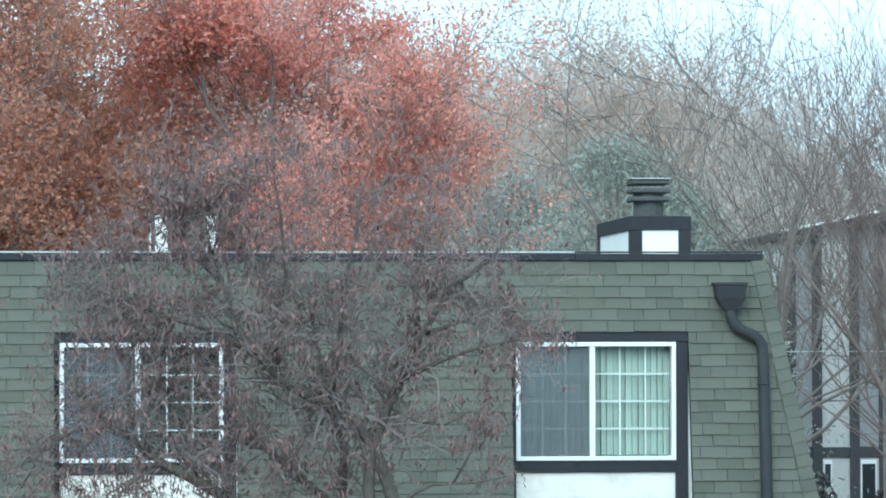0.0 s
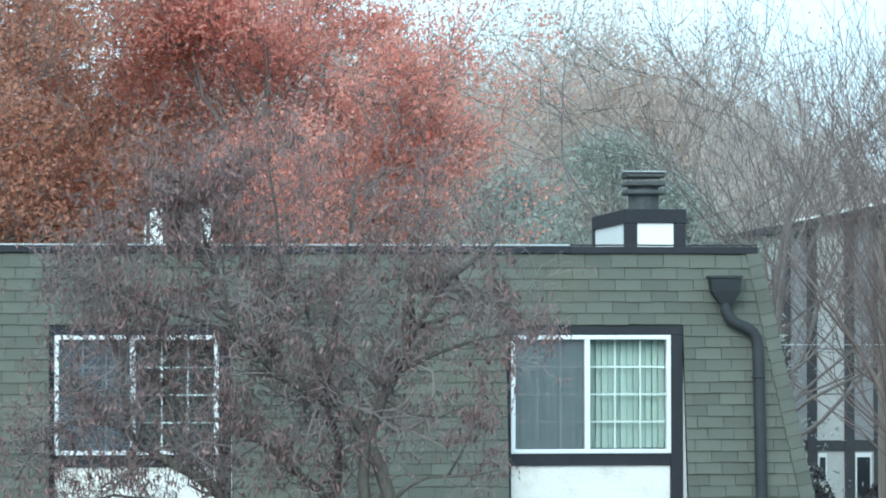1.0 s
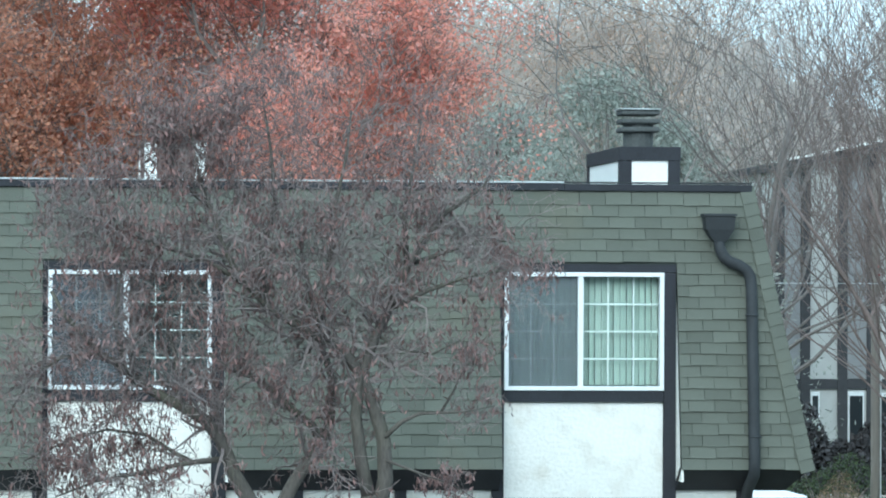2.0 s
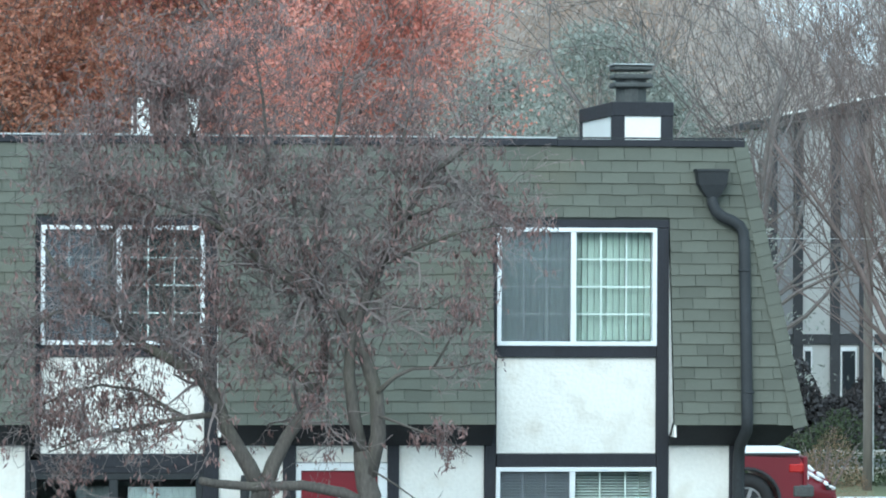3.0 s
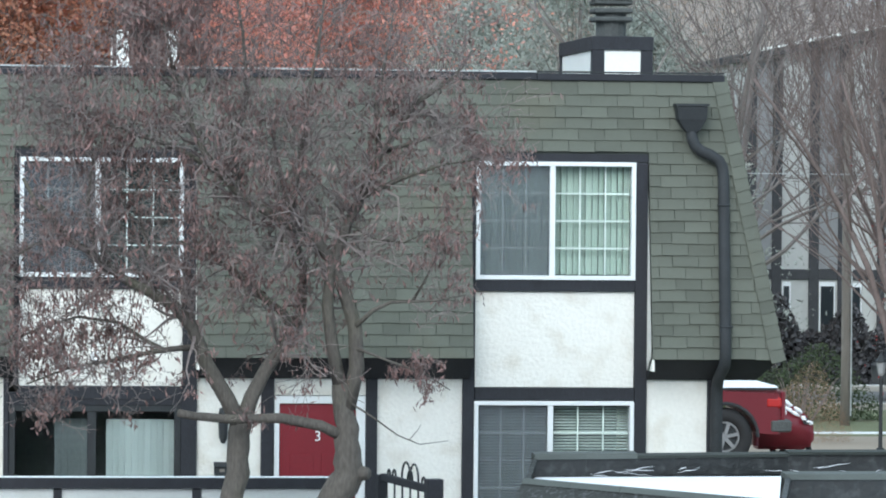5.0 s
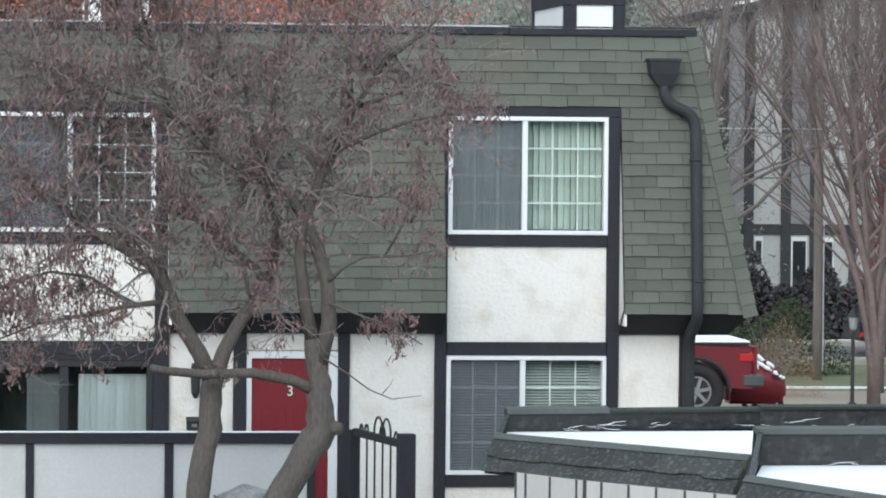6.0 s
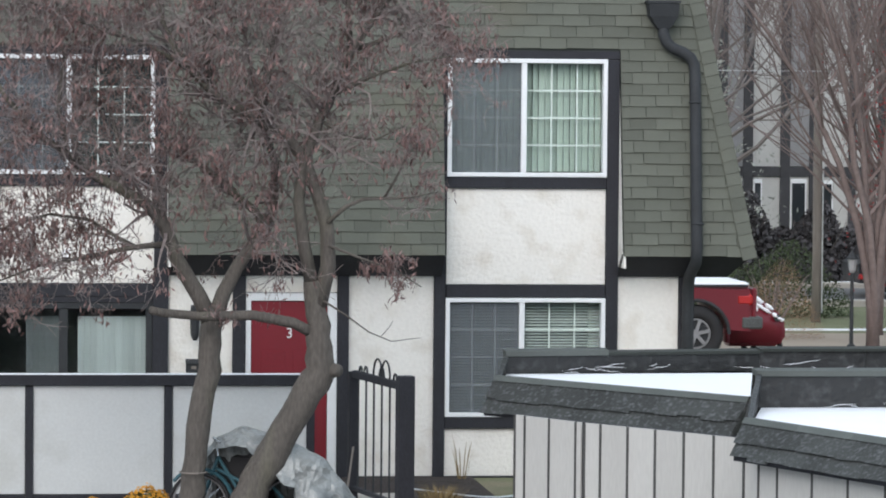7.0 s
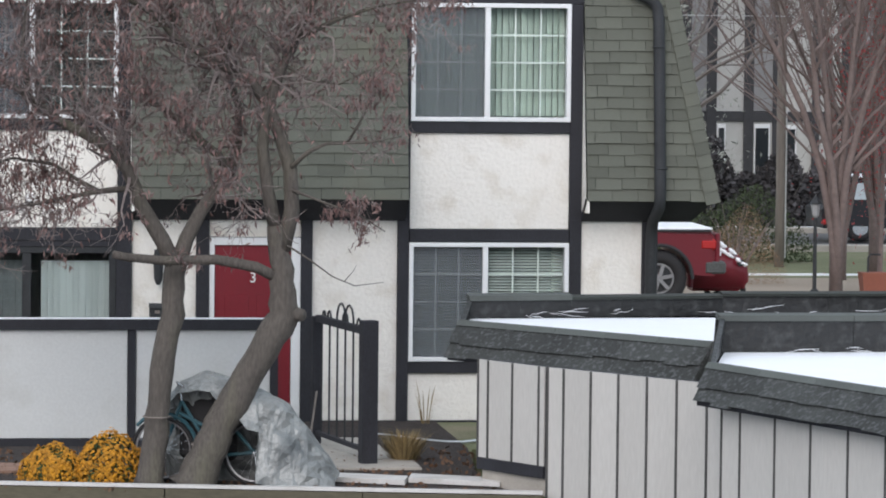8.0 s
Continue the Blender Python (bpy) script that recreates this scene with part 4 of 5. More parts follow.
def seed_tree(label, trunk, radii, limbs, seed, counts):
    """A small leafless street tree with curled seed pods, from its trunk and main limbs."""
    rng = random.Random(seed)
    tree = thing("tree", trunk[0], label, "tree", group="trees in front of the building")
    o0 = Vector(trunk[0])
    loc = lambda pts: [Vector(p) - o0 for p in pts]
    V, F = [], []
    t = loc(trunk)
    fine, fr = [], []
    for i in range(len(t) - 1):
        for k in range(4):
            u = k / 4
            fine.append(t[i].lerp(t[i + 1], u) + Vector((rng.gauss(0, 0.008), rng.gauss(0, 0.008), 0)))
            fr.append((radii[i] * (1 - u) + radii[i + 1] * u) * rng.uniform(0.95, 1.07))
    fine.append(t[-1])
    fr.append(radii[-1])
    fr[0] *= 1.25
    tube_lists(V, F, fine, fr, 12)
    part_lists("trunk", V, F, M["bark"], tree, "grey-brown bark with mossy streaks", smooth=True)
    o = dict(wobble=0.36, rise=0.0, thin=0.0026, kids=4, keep=0.7, spread=0.9, ratio=(0.45, 0.8))
    TV, TF, tips = [], [], []
    for (pts, r0, r1, n, ln) in limbs:
        pts = loc(pts)
        V, F = [], []
        m = len(pts)
        rr = [r0 + (r1 - r0) * i / (m - 1) for i in range(m)]
        tube_lists(V, F, pts, rr, 8)
        part_lists("limb", V, F, M["bark"], tree, smooth=True)
        spawn(TV, TF, tips, pts, rr, rng, o, n, ln * 1.12, 2)
    tagged(part_lists("twig_mass", TV, TF, M["twig"], tree), kind="stuff")
    nr = np.random.default_rng(seed)
    c = np.array([tuple(p) for p in tips])
    clump = np.array([noise.noise(Vector(p) * 2.1 + Vector((seed, 3, 1))) for p in c])
    c = c[nr.random(len(c)) < counts * np.clip(0.55 + 1.9 * clump, 0.05, 1.3)]
    c = np.repeat(c, 2, 0) + nr.normal(size=(2 * len(c), 3)) * np.array((0.03, 0.03, 0.02)) - np.array((0, 0, 0.03))
    v, f = leaf_lists(c, 0.075, nr, 0.26, droop=2.2)
    tagged(part_lists("foliage", v, f, M["pod"], tree, "dry reddish-brown hanging seed pods"), kind="stuff")
    return tree


Y = -6.42


def limb(flat, r0, r1, twigs, length, depth=0.0, drift=0.0):
    """A limb from its (across, up) bends; it drifts in depth towards its end."""
    n = len(flat) - 1
    return ([(x, Y + depth + drift * i / n, z) for i, (x, z) in enumerate(flat)], r0, r1, twigs, length)


seed_tree("leaning grey-barked tree with bare twigs and brown seed pods",
          [(2.07, Y, -0.08), (2.10, Y, 0.35), (2.16, Y, 0.88), (2.27, Y, 1.66), (2.32, Y, 2.16)], [0.14, 0.125, 0.12, 0.115, 0.11],
          [limb([(2.31, 2.1), (2.18, 2.38), (1.96, 2.74), (1.83, 3.09), (1.65, 3.30), (1.40, 3.44), (1.14, 3.57), (0.88, 3.78), (0.62, 3.95), (0.27, 4.33), (0.15, 4.55)], 0.095, 0.016, 46, 0.66, 0, -0.3),
           limb([(2.32, 2.1), (2.42, 2.40), (2.56, 2.66), (2.75, 2.93), (2.93, 3.25), (2.95, 3.70), (2.80, 4.15), (2.72, 4.60), (2.60, 5.20)], 0.085, 0.014, 30, 0.62, 0, 0.5),
           limb([(2.85, 3.02), (2.74, 3.22), (2.52, 3.40), (2.34, 3.57), (2.17, 3.70), (1.91, 3.78), (1.70, 3.95)], 0.05, 0.012, 18, 0.5, 0.1, -0.2),
           limb([(1.90, 2.90), (1.62, 2.88), (1.40, 2.85), (1.01, 2.77), (0.60, 2.70), (0.20, 2.55)], 0.036, 0.008, 30, 0.42, 0, -0.5),
           limb([(1.55, 2.87), (1.36, 2.97), (1.10, 3.14), (0.70, 3.20), (0.30, 3.08), (-0.10, 2.90)], 0.024, 0.007, 36, 0.42, -0.1, -0.3),
           limb([(0.88, 3.78), (0.78, 4.25), (0.84, 4.75), (0.70, 5.20), (0.55, 5.60)], 0.028, 0.008, 34, 0.6, -0.2, 0.2),
           limb([(0.62, 3.95), (0.25, 3.90), (-0.05, 3.70), (-0.25, 3.35)], 0.02, 0.007, 26, 0.48, -0.2, -0.2),
           limb([(1.40, 3.44), (1.38, 3.90), (1.25, 4.35), (1.35, 4.80)], 0.026, 0.008, 28, 0.55, -0.1, 0.3)], 11, 0.72)
seed_tree("slanting thick-trunked tree with bare twigs and brown seed pods",
          [(2.50, Y - .1, -0.08), (2.62, Y - .1, 0.25), (2.80, Y - .1, 0.66), (3.13, Y - .1, 1.21), (3.38, Y - .1, 1.66), (3.36, Y - .1, 2.1), (3.29, Y - .1, 2.54)], [0.21, 0.175, 0.165, 0.15, 0.155, 0.115, 0.088],
          [limb([(3.36, 1.66), (3.5, 1.66), (3.56, 1.66)], 0.1, 0.06, 0, 0.3, -0.1, -0.12),
           limb([(3.36, 2.0), (3.1, 2.13), (2.7, 2.21), (2.2, 2.2), (1.8, 2.24), (1.68, 2.27)], 0.062, 0.04, 2, 0.25, -0.1, -0.35),
           limb([(3.29, 2.5), (3.21, 2.88), (3.15, 3.31), (3.17, 3.62), (3.34, 4.14), (3.46, 4.39), (3.65, 4.82), (3.99, 5.32), (4.38, 5.60), (4.55, 5.85)], 0.075, 0.012, 46, 0.62, -0.1, -0.3),
           limb([(3.36, 2.3), (3.45, 2.7), (3.43, 3.1), (3.32, 3.45), (3.17, 3.79), (2.95, 4.05), (2.73, 4.13), (2.51, 4.26), (2.29, 4.39), (2.08, 4.61), (1.91, 4.82), (1.80, 5.05), (1.75, 5.25), (1.60, 5.60), (1.50, 6.1)], 0.085, 0.012, 66, 0.66, -0.1, -0.3),
           limb([(2.73, 4.13), (2.80, 4.40), (2.85, 4.68), (2.90, 4.96), (2.94, 5.40), (3.05, 5.90), (3.10, 6.35)], 0.04, 0.01, 36, 0.62, -0.25, 0.2),
           limb([(3.43, 3.12), (3.60, 3.28), (3.77, 3.36), (4.21, 3.38), (4.50, 3.44)], 0.026, 0.006, 7, 0.36, -0.2, -0.2),
           limb([(3.98, 3.37), (4.12, 3.62), (4.20, 3.80), (4.36, 3.98)], 0.014, 0.005, 5, 0.3, -0.3, -0.1),
           limb([(3.46, 4.39), (3.85, 4.58), (4.25, 4.72), (4.62, 4.78)], 0.03, 0.007, 22, 0.42, -0.3, -0.2),
           limb([(3.65, 4.82), (4.05, 4.96), (4.45, 5.10), (4.70, 5.05)], 0.026, 0.007, 20, 0.42, -0.2, 0.1),
           limb([(3.65, 4.82), (3.62, 5.30), (3.72, 5.80), (3.80, 6.25)], 0.03, 0.008, 26, 0.52, -0.2, 0.2),
           limb([(2.29, 4.39), (2.20, 4.90), (2.34, 5.40), (2.28, 6.0), (2.20, 6.45)], 0.034, 0.008, 30, 0.6, -0.2, -0.2),
           limb([(2.08, 4.61), (1.65, 4.86), (1.15, 5.02), (0.68, 5.20), (0.30, 5.35)], 0.03, 0.008, 30, 0.52, -0.3, 0.1),
           limb([(1.70, 5.35), (1.42, 5.62), (1.28, 5.95), (1.12, 6.40)], 0.02, 0.006, 32, 0.42, -0.3, 0.1),
           limb([(1.60, 5.60), (1.72, 5.95), (1.70, 6.40)], 0.016, 0.006, 22, 0.42, -0.3, 0.1),
           limb([(3.44, 2.9), (3.75, 2.78), (4.10, 2.66), (4.35, 2.50)], 0.016, 0.005, 5, 0.24, -0.2, -0.2),
           limb([(3.34, 4.14), (3.62, 3.98), (3.90, 3.95), (4.20, 4.10)], 0.02, 0.006, 12, 0.4, -0.2, -0.1),
           limb([(3.40, 2.35), (3.62, 2.21), (3.84, 2.05), (4.06, 1.96), (4.34, 2.0)], 0.011, 0.003, 0, 0.3, -0.2, -0.2),
           limb([(3.95, 2.0), (4.04, 2.10), (4.07, 2.16)], 0.004, 0.002, 0, 0.3, -0.35, 0)], 12, 0.68)


def bare_tree(at, height, label, material, seed, leaves=None, thin=0.012, levels=4, rise=0.06, kids=4, stems=1, spread=0.65, leaf_size=0.16, keepfrac=0.5, base_r=None, group="", many=1):
    """A leafless or thin-leaved tree: trunk, branching crown and, where it still has them, leaves."""
    rng = random.Random(seed)
    tree = thing("tree", at, label, "tree", group=group)
    V, F = [], []
    TV, TF, tips = [], [], []
    o = dict(wobble=0.14, rise=rise, thin=thin, kids=kids, keep=1.0, spread=spread, ratio=(0.45, 0.78))
    for s in range(stems):
        lean = Vector((rng.gauss(0, 0.12), rng.gauss(0, 0.12), 0)) * (1 if stems == 1 else 1.8)
        pts, rad = [], []
        r0 = base_r or 0.022 * height
        for i in range(7):
            u = i / 6
            pts.append(lean * u * u * height * 0.55 + Vector((rng.gauss(0, 0.03) * height * 0.1, rng.gauss(0, 0.03) * height * 0.1, u * height * 0.62)))
            rad.append(r0 * (1 - 0.72 * u))
        tube_lists(V, F, pts, rad, 8)
        n = 16 if stems == 1 else 7
        for k in range(n):
            t = 0.3 + 0.7 * (k + rng.random()) / n
            i = min(5, int(t * 6))
            base = pts[i].lerp(pts[i + 1], t * 6 - i)
            a = k * 2.4 + rng.uniform(-0.5, 0.5)
            d = Vector((math.cos(a), math.sin(a), 0.5 + 0.9 * t)).normalized()
            grow(TV, TF, tips, base, d, height * (0.44 - 0.17 * t) * rng.uniform(0.8, 1.2), rad[i] * 0.5, levels - 1, rng, o)
    part_lists("trunk", V, F, material, tree, smooth=True)
    crown = part_lists("crown", TV, TF, material, tree)
    tagged(crown, kind="stuff")
    if leaves is not None:
        nr = np.random.default_rng(seed)
        c = np.array([tuple(p) for p in tips])
        c = c[nr.random(len(c)) < keepfrac]
        c = np.repeat(c, many, 0)
        c = c + nr.normal(size=c.shape) * 0.065 * (1 + many)
        v, f = leaf_lists(c, leaf_size, nr, 0.6)
        tagged(part_lists("leaves", v, f, leaves, tree), kind="stuff")
    return tree


# wood far behind the street, snow haze painted into its pale colours
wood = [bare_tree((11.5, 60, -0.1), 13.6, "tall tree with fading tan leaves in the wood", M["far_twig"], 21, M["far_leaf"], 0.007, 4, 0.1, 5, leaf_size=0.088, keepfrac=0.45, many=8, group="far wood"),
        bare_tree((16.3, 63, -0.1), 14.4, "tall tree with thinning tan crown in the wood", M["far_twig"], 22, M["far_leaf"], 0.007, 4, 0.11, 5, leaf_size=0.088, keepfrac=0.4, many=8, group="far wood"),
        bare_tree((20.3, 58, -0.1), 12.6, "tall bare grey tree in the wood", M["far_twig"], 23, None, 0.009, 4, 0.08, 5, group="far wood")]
wr = random.Random(77)
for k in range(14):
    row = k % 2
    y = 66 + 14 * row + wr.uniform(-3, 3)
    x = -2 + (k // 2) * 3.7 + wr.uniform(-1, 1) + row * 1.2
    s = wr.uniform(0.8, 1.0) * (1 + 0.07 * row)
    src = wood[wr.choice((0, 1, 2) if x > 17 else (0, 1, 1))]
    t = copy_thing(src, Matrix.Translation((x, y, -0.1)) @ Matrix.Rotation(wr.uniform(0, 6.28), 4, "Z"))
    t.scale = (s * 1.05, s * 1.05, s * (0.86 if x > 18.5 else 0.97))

# glowing sheet that puts pale haze behind the gaps in the wood
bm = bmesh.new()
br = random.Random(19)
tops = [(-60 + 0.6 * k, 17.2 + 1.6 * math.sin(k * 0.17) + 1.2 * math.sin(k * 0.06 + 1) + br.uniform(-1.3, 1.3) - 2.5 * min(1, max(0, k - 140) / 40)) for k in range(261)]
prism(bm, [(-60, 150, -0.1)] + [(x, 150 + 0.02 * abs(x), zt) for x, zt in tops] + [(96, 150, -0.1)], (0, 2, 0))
tagged(part("backdrop", bm, M["mist"]), "glowing backdrop of distant woods with haze painted in", "backdrop", kind="structure")

# red and russet maples behind the building


def maple(at, height, reach, seed, label, tone, limbs=11, lift=0.62, per=9, gap=-0.12):
    """A maple grown limb by limb, its leaves hanging in sprays round the twigs' ends."""
    rng = np.random.default_rng(seed)
    pr = random.Random(seed)
    tree = thing("maple_tree", at, label, "tree", group="autumn maples")
    V, F = [], []
    stem = [Vector((pr.gauss(0, 0.12) * k, pr.gauss(0, 0.1) * k, height * 0.62 * k / 6)) for k in range(7)]
    rad = [0.30 * (1 - 0.7 * k / 6) for k in range(7)]
    tube_lists(V, F, stem, rad, 9)
    part_lists("trunk", V, F, M["maple_bark"], tree, smooth=True)
    o = dict(wobble=0.17, rise=0.07, thin=0.006, kids=4, keep=0.9, spread=0.75, ratio=(0.45, 0.78))
    TV, TF, tips = [], [], []
    for k in range(limbs):
        t = 0.28 + 0.72 * (k + 0.5 * pr.random()) / limbs
        i = min(5, int(t * 6))
        base = stem[i].lerp(stem[i + 1], t * 6 - i)
        a = k * 2.4 + pr.uniform(-0.4, 0.4)
        d = Vector((math.cos(a), math.sin(a), lift + 1.1 * t)).normalized()
        grow(TV, TF, tips, base, d, reach * (1.05 - 0.35 * t) * pr.uniform(0.85, 1.15), rad[i] * 0.42, 4, pr, o)
    tagged(part_lists("branch_mass", TV, TF, M["maple_bark"], tree), kind="stuff")
    c = np.array([tuple(p) for p in tips])
    clump = np.array([noise.noise(Vector(p) * 0.9 + Vector((seed, 0, 0))) for p in c])
    c = c[clump + rng.normal(size=len(c)) * 0.12 > gap]
    c = np.repeat(c, per, 0)
    c = c + rng.normal(size=c.shape) * np.array((0.21, 0.21, 0.14))
    v, f = leaf_lists(c, 0.07, rng, 0.6)
    tagged(part_lists("leaves", v, f, tone, tree), kind="stuff")
    return tree


maple((3.45, 14.5, -0.1), 12.6, 3.25, 5, "full red autumn maple behind the flat roof", M["red_leaf"], limbs=18, lift=0.3, per=13, gap=-0.08)
maple((-1.6, 14.8, -0.1), 13.0, 4.0, 6, "russet-orange autumn maple behind the flat roof", M["russet_leaf"], limbs=17, per=12, gap=-0.4)
maple((0.4, 17.0, -0.1), 9.6, 2.9, 7, "low brown-leaved maple between its taller neighbours", M["russet_leaf"], limbs=13, per=12, gap=-0.4)


def evergreen(at, height, radius, seed):
    tree = thing("evergreen_tree", at, "dense blue-green evergreen between bare trees", "tree", group="evergreens")
    rng = np.random.default_rng(seed)
    V, F = [], []
    tube_lists(V, F, [(0, 0, 0), (0, 0, height * 0.5), (0, 0, height * 0.97)], [0.2, 0.12, 0.02], 7)
    part_lists("trunk", V, F, M["maple_bark"], tree)
    cs = []
    for k in range(420):
        u = rng.random() ** 0.8
        a = rng.random() * 6.283
        r = radius * (1 - u) ** 0.6 * (0.45 + 0.55 * rng.random()) * (1 + 0.2 * math.sin(3 * a + seed))
        cs.append((r * math.cos(a), r * math.sin(a), height * (0.1 + 0.9 * u)))
    cs = np.repeat(np.array(cs), 42, 0) + rng.normal(size=(420 * 42, 3)) * np.array((0.33, 0.33, 0.2))
    v, f = leaf_lists(cs, 0.14, rng, 0.35, droop=0.6)
    tagged(part_lists("needles", v, f, M["needle"], tree), kind="stuff")
    return tree


evergreen((12.6, 42, -0.1), 9.4, 5.0, 3)
evergreen((14.2, 44, -0.1), 8.4, 2.7, 4)
evergreen((10.9, 46, -0.1), 8.7, 4.4, 8)

# bare trees round the driveway and street
near = bare_tree((15.25, 21.2, -0.1), 10.4, "many-stemmed bare tree with reddish twigs beside the driveway", M["near_twig"], 31, None, 0.005, 4, 0.12, 3, stems=6, spread=0.55, base_r=0.085, group="bare street trees")
tall = bare_tree((14.2, 33.0, -0.1), 13.2, "spreading bare grey-brown street tree", M["tree_grey"], 32, None, 0.007, 4, 0.04, 3, stems=3, spread=0.75, base_r=0.125, group="bare street trees")
for x, y, s, rot, src in ((17.4, 27.5, 0.95, 1.0, near), (16.2, 25.0, 0.9, 3.1, near), (16.9, 46.5, 0.9, 4.0, tall), (21.6, 45.5, 0.95, 5.0, tall)):
    t = copy_thing(src, Matrix.Translation((x, y, -0.1)) @ Matrix.Rotation(rot, 4, "Z"))
    t.scale = (s, s, s)
rng = np.random.default_rng(9)
c = np.array((16.2, 22.4, 3.4)) + rng.normal(size=(2600, 3)) * np.array((0.5, 0.5, 1.15))
v, f = leaf_lists(c, 0.05, rng, 0.6)
red_bush = thing("red_leaved_tree", (0, 0, 0), "slender young tree holding its last red leaves", "tree")
V, F = [], []
tube_lists(V, F, [(16.3, 22.4, -0.1), (16.35, 22.4, 2.4), (16.4, 22.4, 5.4)], [0.05, 0.035, 0.008], 6)
for k in range(26):
    a = k * 2.4
    tube_lists(V, F, [(16.36, 22.4, 1.2 + 0.13 * k), (16.38 + 0.6 * math.cos(a), 22.4 + 0.6 * math.sin(a), 1.9 + 0.14 * k)], [0.014, 0.004], 4)
part_lists("trunk", V, F, M["near_twig"], red_bush)
tagged(part_lists("leaves", v, f, M["crimson_leaf"], red_bush), kind="stuff")


def shrub(name, at, sx, sy, sz, n, material, size, label, seed, blades=False):
    s = thing(name, at, label, "shrub")
    rng = np.random.default_rng(seed)
    p = rng.normal(size=(n, 3))
    p /= np.linalg.norm(p, axis=1)[:, None]
    p *= (rng.random(n) ** 0.3)[:, None] * np.array((sx, sy, sz))
    p[:, 2] = np.abs(p[:, 2]) * (1 + 0.2 * np.sin(p[:, 0] * 5 / sx))
    v, f = leaf_lists(p, size, rng, 0.55)
    tagged(part_lists("foliage", v, f, material, s), kind="stuff")
    V, F = [], []
    for k in range(14):
        a = k * 2.4
        tube_lists(V, F, [(0, 0, 0), (sx * 0.7 * math.cos(a) * (k % 3) / 2, sy * 0.7 * math.sin(a) * (k % 3) / 2, sz * 0.85)], [0.02, 0.006], 4)
    part_lists("stems", V, F, M["twig"], s)
    return s


for k in range(6):
    shrub("hedge_shrub", (15.6 + 1.7 * k, 44.5, -0.1), 1.15, 0.9, 1.75 + 0.12 * math.sin(k * 2), 5500, M["hedge"], 0.15, "dark evergreen hedge shrub across the street", 40 + k)
shrub("ornamental_grass", (14.05, 24.2, -0.1), 1.0, 0.7, 1.3, 15000, M["rust_shrub"], 0.018, "rust-brown feathery shrub beside the driveway", 51)
shrub("evergreen_shrub", (15.4, 31.0, -0.1), 1.7, 0.9, 1.35, 8000, M["hedge_green"], 0.06, "low dark green shrub by the street", 52)


# ---- buildings, vehicles and posts behind ----
nb = thing("neighbour_building", (0, 0, 0), "white apartment block with dark vertical timbers behind bare trees", "building")


def nb_top(x):
    """The height of the neighbour's low-pitched roof at x."""
    return 7.62 + 0.205 * (min(x, 21.6) - 17.7)


bm = bmesh.new()
prism(bm, [(17.86, 50, -0.1), (34, 50, -0.1), (34, 50, nb_top(34) - 0.2), (21.6, 50, nb_top(21.6) - 0.2), (17.86, 50, nb_top(17.86) - 0.2)], (0, 8, 0))
part("wall", bm, M["far_wall"], nb)
bm = bmesh.new()
prism(bm, [(17.7, 49.6, nb_top(17.7) - 0.17), (21.6, 49.6, nb_top(21.6) - 0.17), (34.2, 49.6, nb_top(34) - 0.17), (34.2, 49.6, nb_top(34)), (21.6, 49.6, nb_top(21.6)), (17.7, 49.6, nb_top(17.7))], (0, 8.6, 0))
part("roof", bm, M["far_dark"], nb)
bm = bmesh.new()
prism(bm, [(17.65, 49.52, 7.625), (21.6, 49.52, 8.425), (21.6, 49.52, 8.49), (17.65, 49.52, 7.69)], (0, 0.3, 0))
part("drip_edge", bm, M["white_paint"], nb, "pale roof edge with a little snow")
posts = ((17.86, 18.10), (18.50, 18.74), (19.42, 19.66), (20.14, 20.40), (21.12, 21.30), (21.85, 22.08), (22.75, 23.0), (23.9, 24.15), (25.1, 25.35))
for x0, x1 in posts:
    one_box("timber", (x0, x1, 49.93, 49.998, -0.05, nb_top(x0) - 0.2), M["far_dark"], nb)
for k, ((_, x0), (x1, _)) in enumerate(zip(posts, posts[1:])):
    one_box("timber", (x0 + 0.003, x1 - 0.003, 49.94, 49.998, 2.18, 2.43), M["far_dark"], nb)
    # shaded faces of the wall, their shade painted as grey panels
    if k in (0, 2, 5):
        one_box("panel", (x0 + 0.004, x1 - 0.004, 49.96, 49.998, 2.44, nb_top(x0) - 0.2), M["far_shaded"], nb, "recessed panel with its shade painted grey")
for x0, x1, z0, z1 in ((18.14, 18.49, 0.9, 2.05), (18.76, 18.98, 0.9, 2.12), (19.68, 20.08, 0.2, 2.12), (20.44, 20.74, 0.9, 2.1), (22.1, 22.7, 0.9, 2.1)):
    w = one_box("window", (x0, x1, 49.95, 49.998, z0, z1), M["vinyl"], nb)
    one_box("pane", (x0 + 0.04, x1 - 0.04, 49.93, 49.949, z0 + 0.05, z1 - 0.1), M["car_glass"], w, bevel=0)

truck = thing("pickup_truck", (-0.66, -1.5, 0.1), "dark red pickup truck with snow on its bed cover", "truck")
TY0, TY1 = 19.2, 21.0
bm = bmesh.new()
prof = [(7.2, 0.45), (7.2, 0.85), (8.3, 0.98), (9.0, 1.55), (10.3, 1.58), (10.45, 1.12), (13.05, 1.10), (13.12, 1.0), (13.12, 0.38)]
for wx in (12.2, 8.88):
    prof += [(wx + 0.53 * math.cos(a), 0.34 + 0.53 * math.sin(a)) for a in [math.pi * (0.04 + 0.92 * j / 10) for j in range(11)]]
prism(bm, [(x, TY0, z) for x, z in prof], (0, TY1 - TY0, 0))
bmesh.ops.bevel(bm, geom=[e for e in bm.edges if abs(e.verts[0].co.y - e.verts[1].co.y) < 0.01 and max(v.co.z for v in e.verts) > 0.9], offset=0.05, segments=2, affect="EDGES")
part("body", bm, M["car_red"], truck)
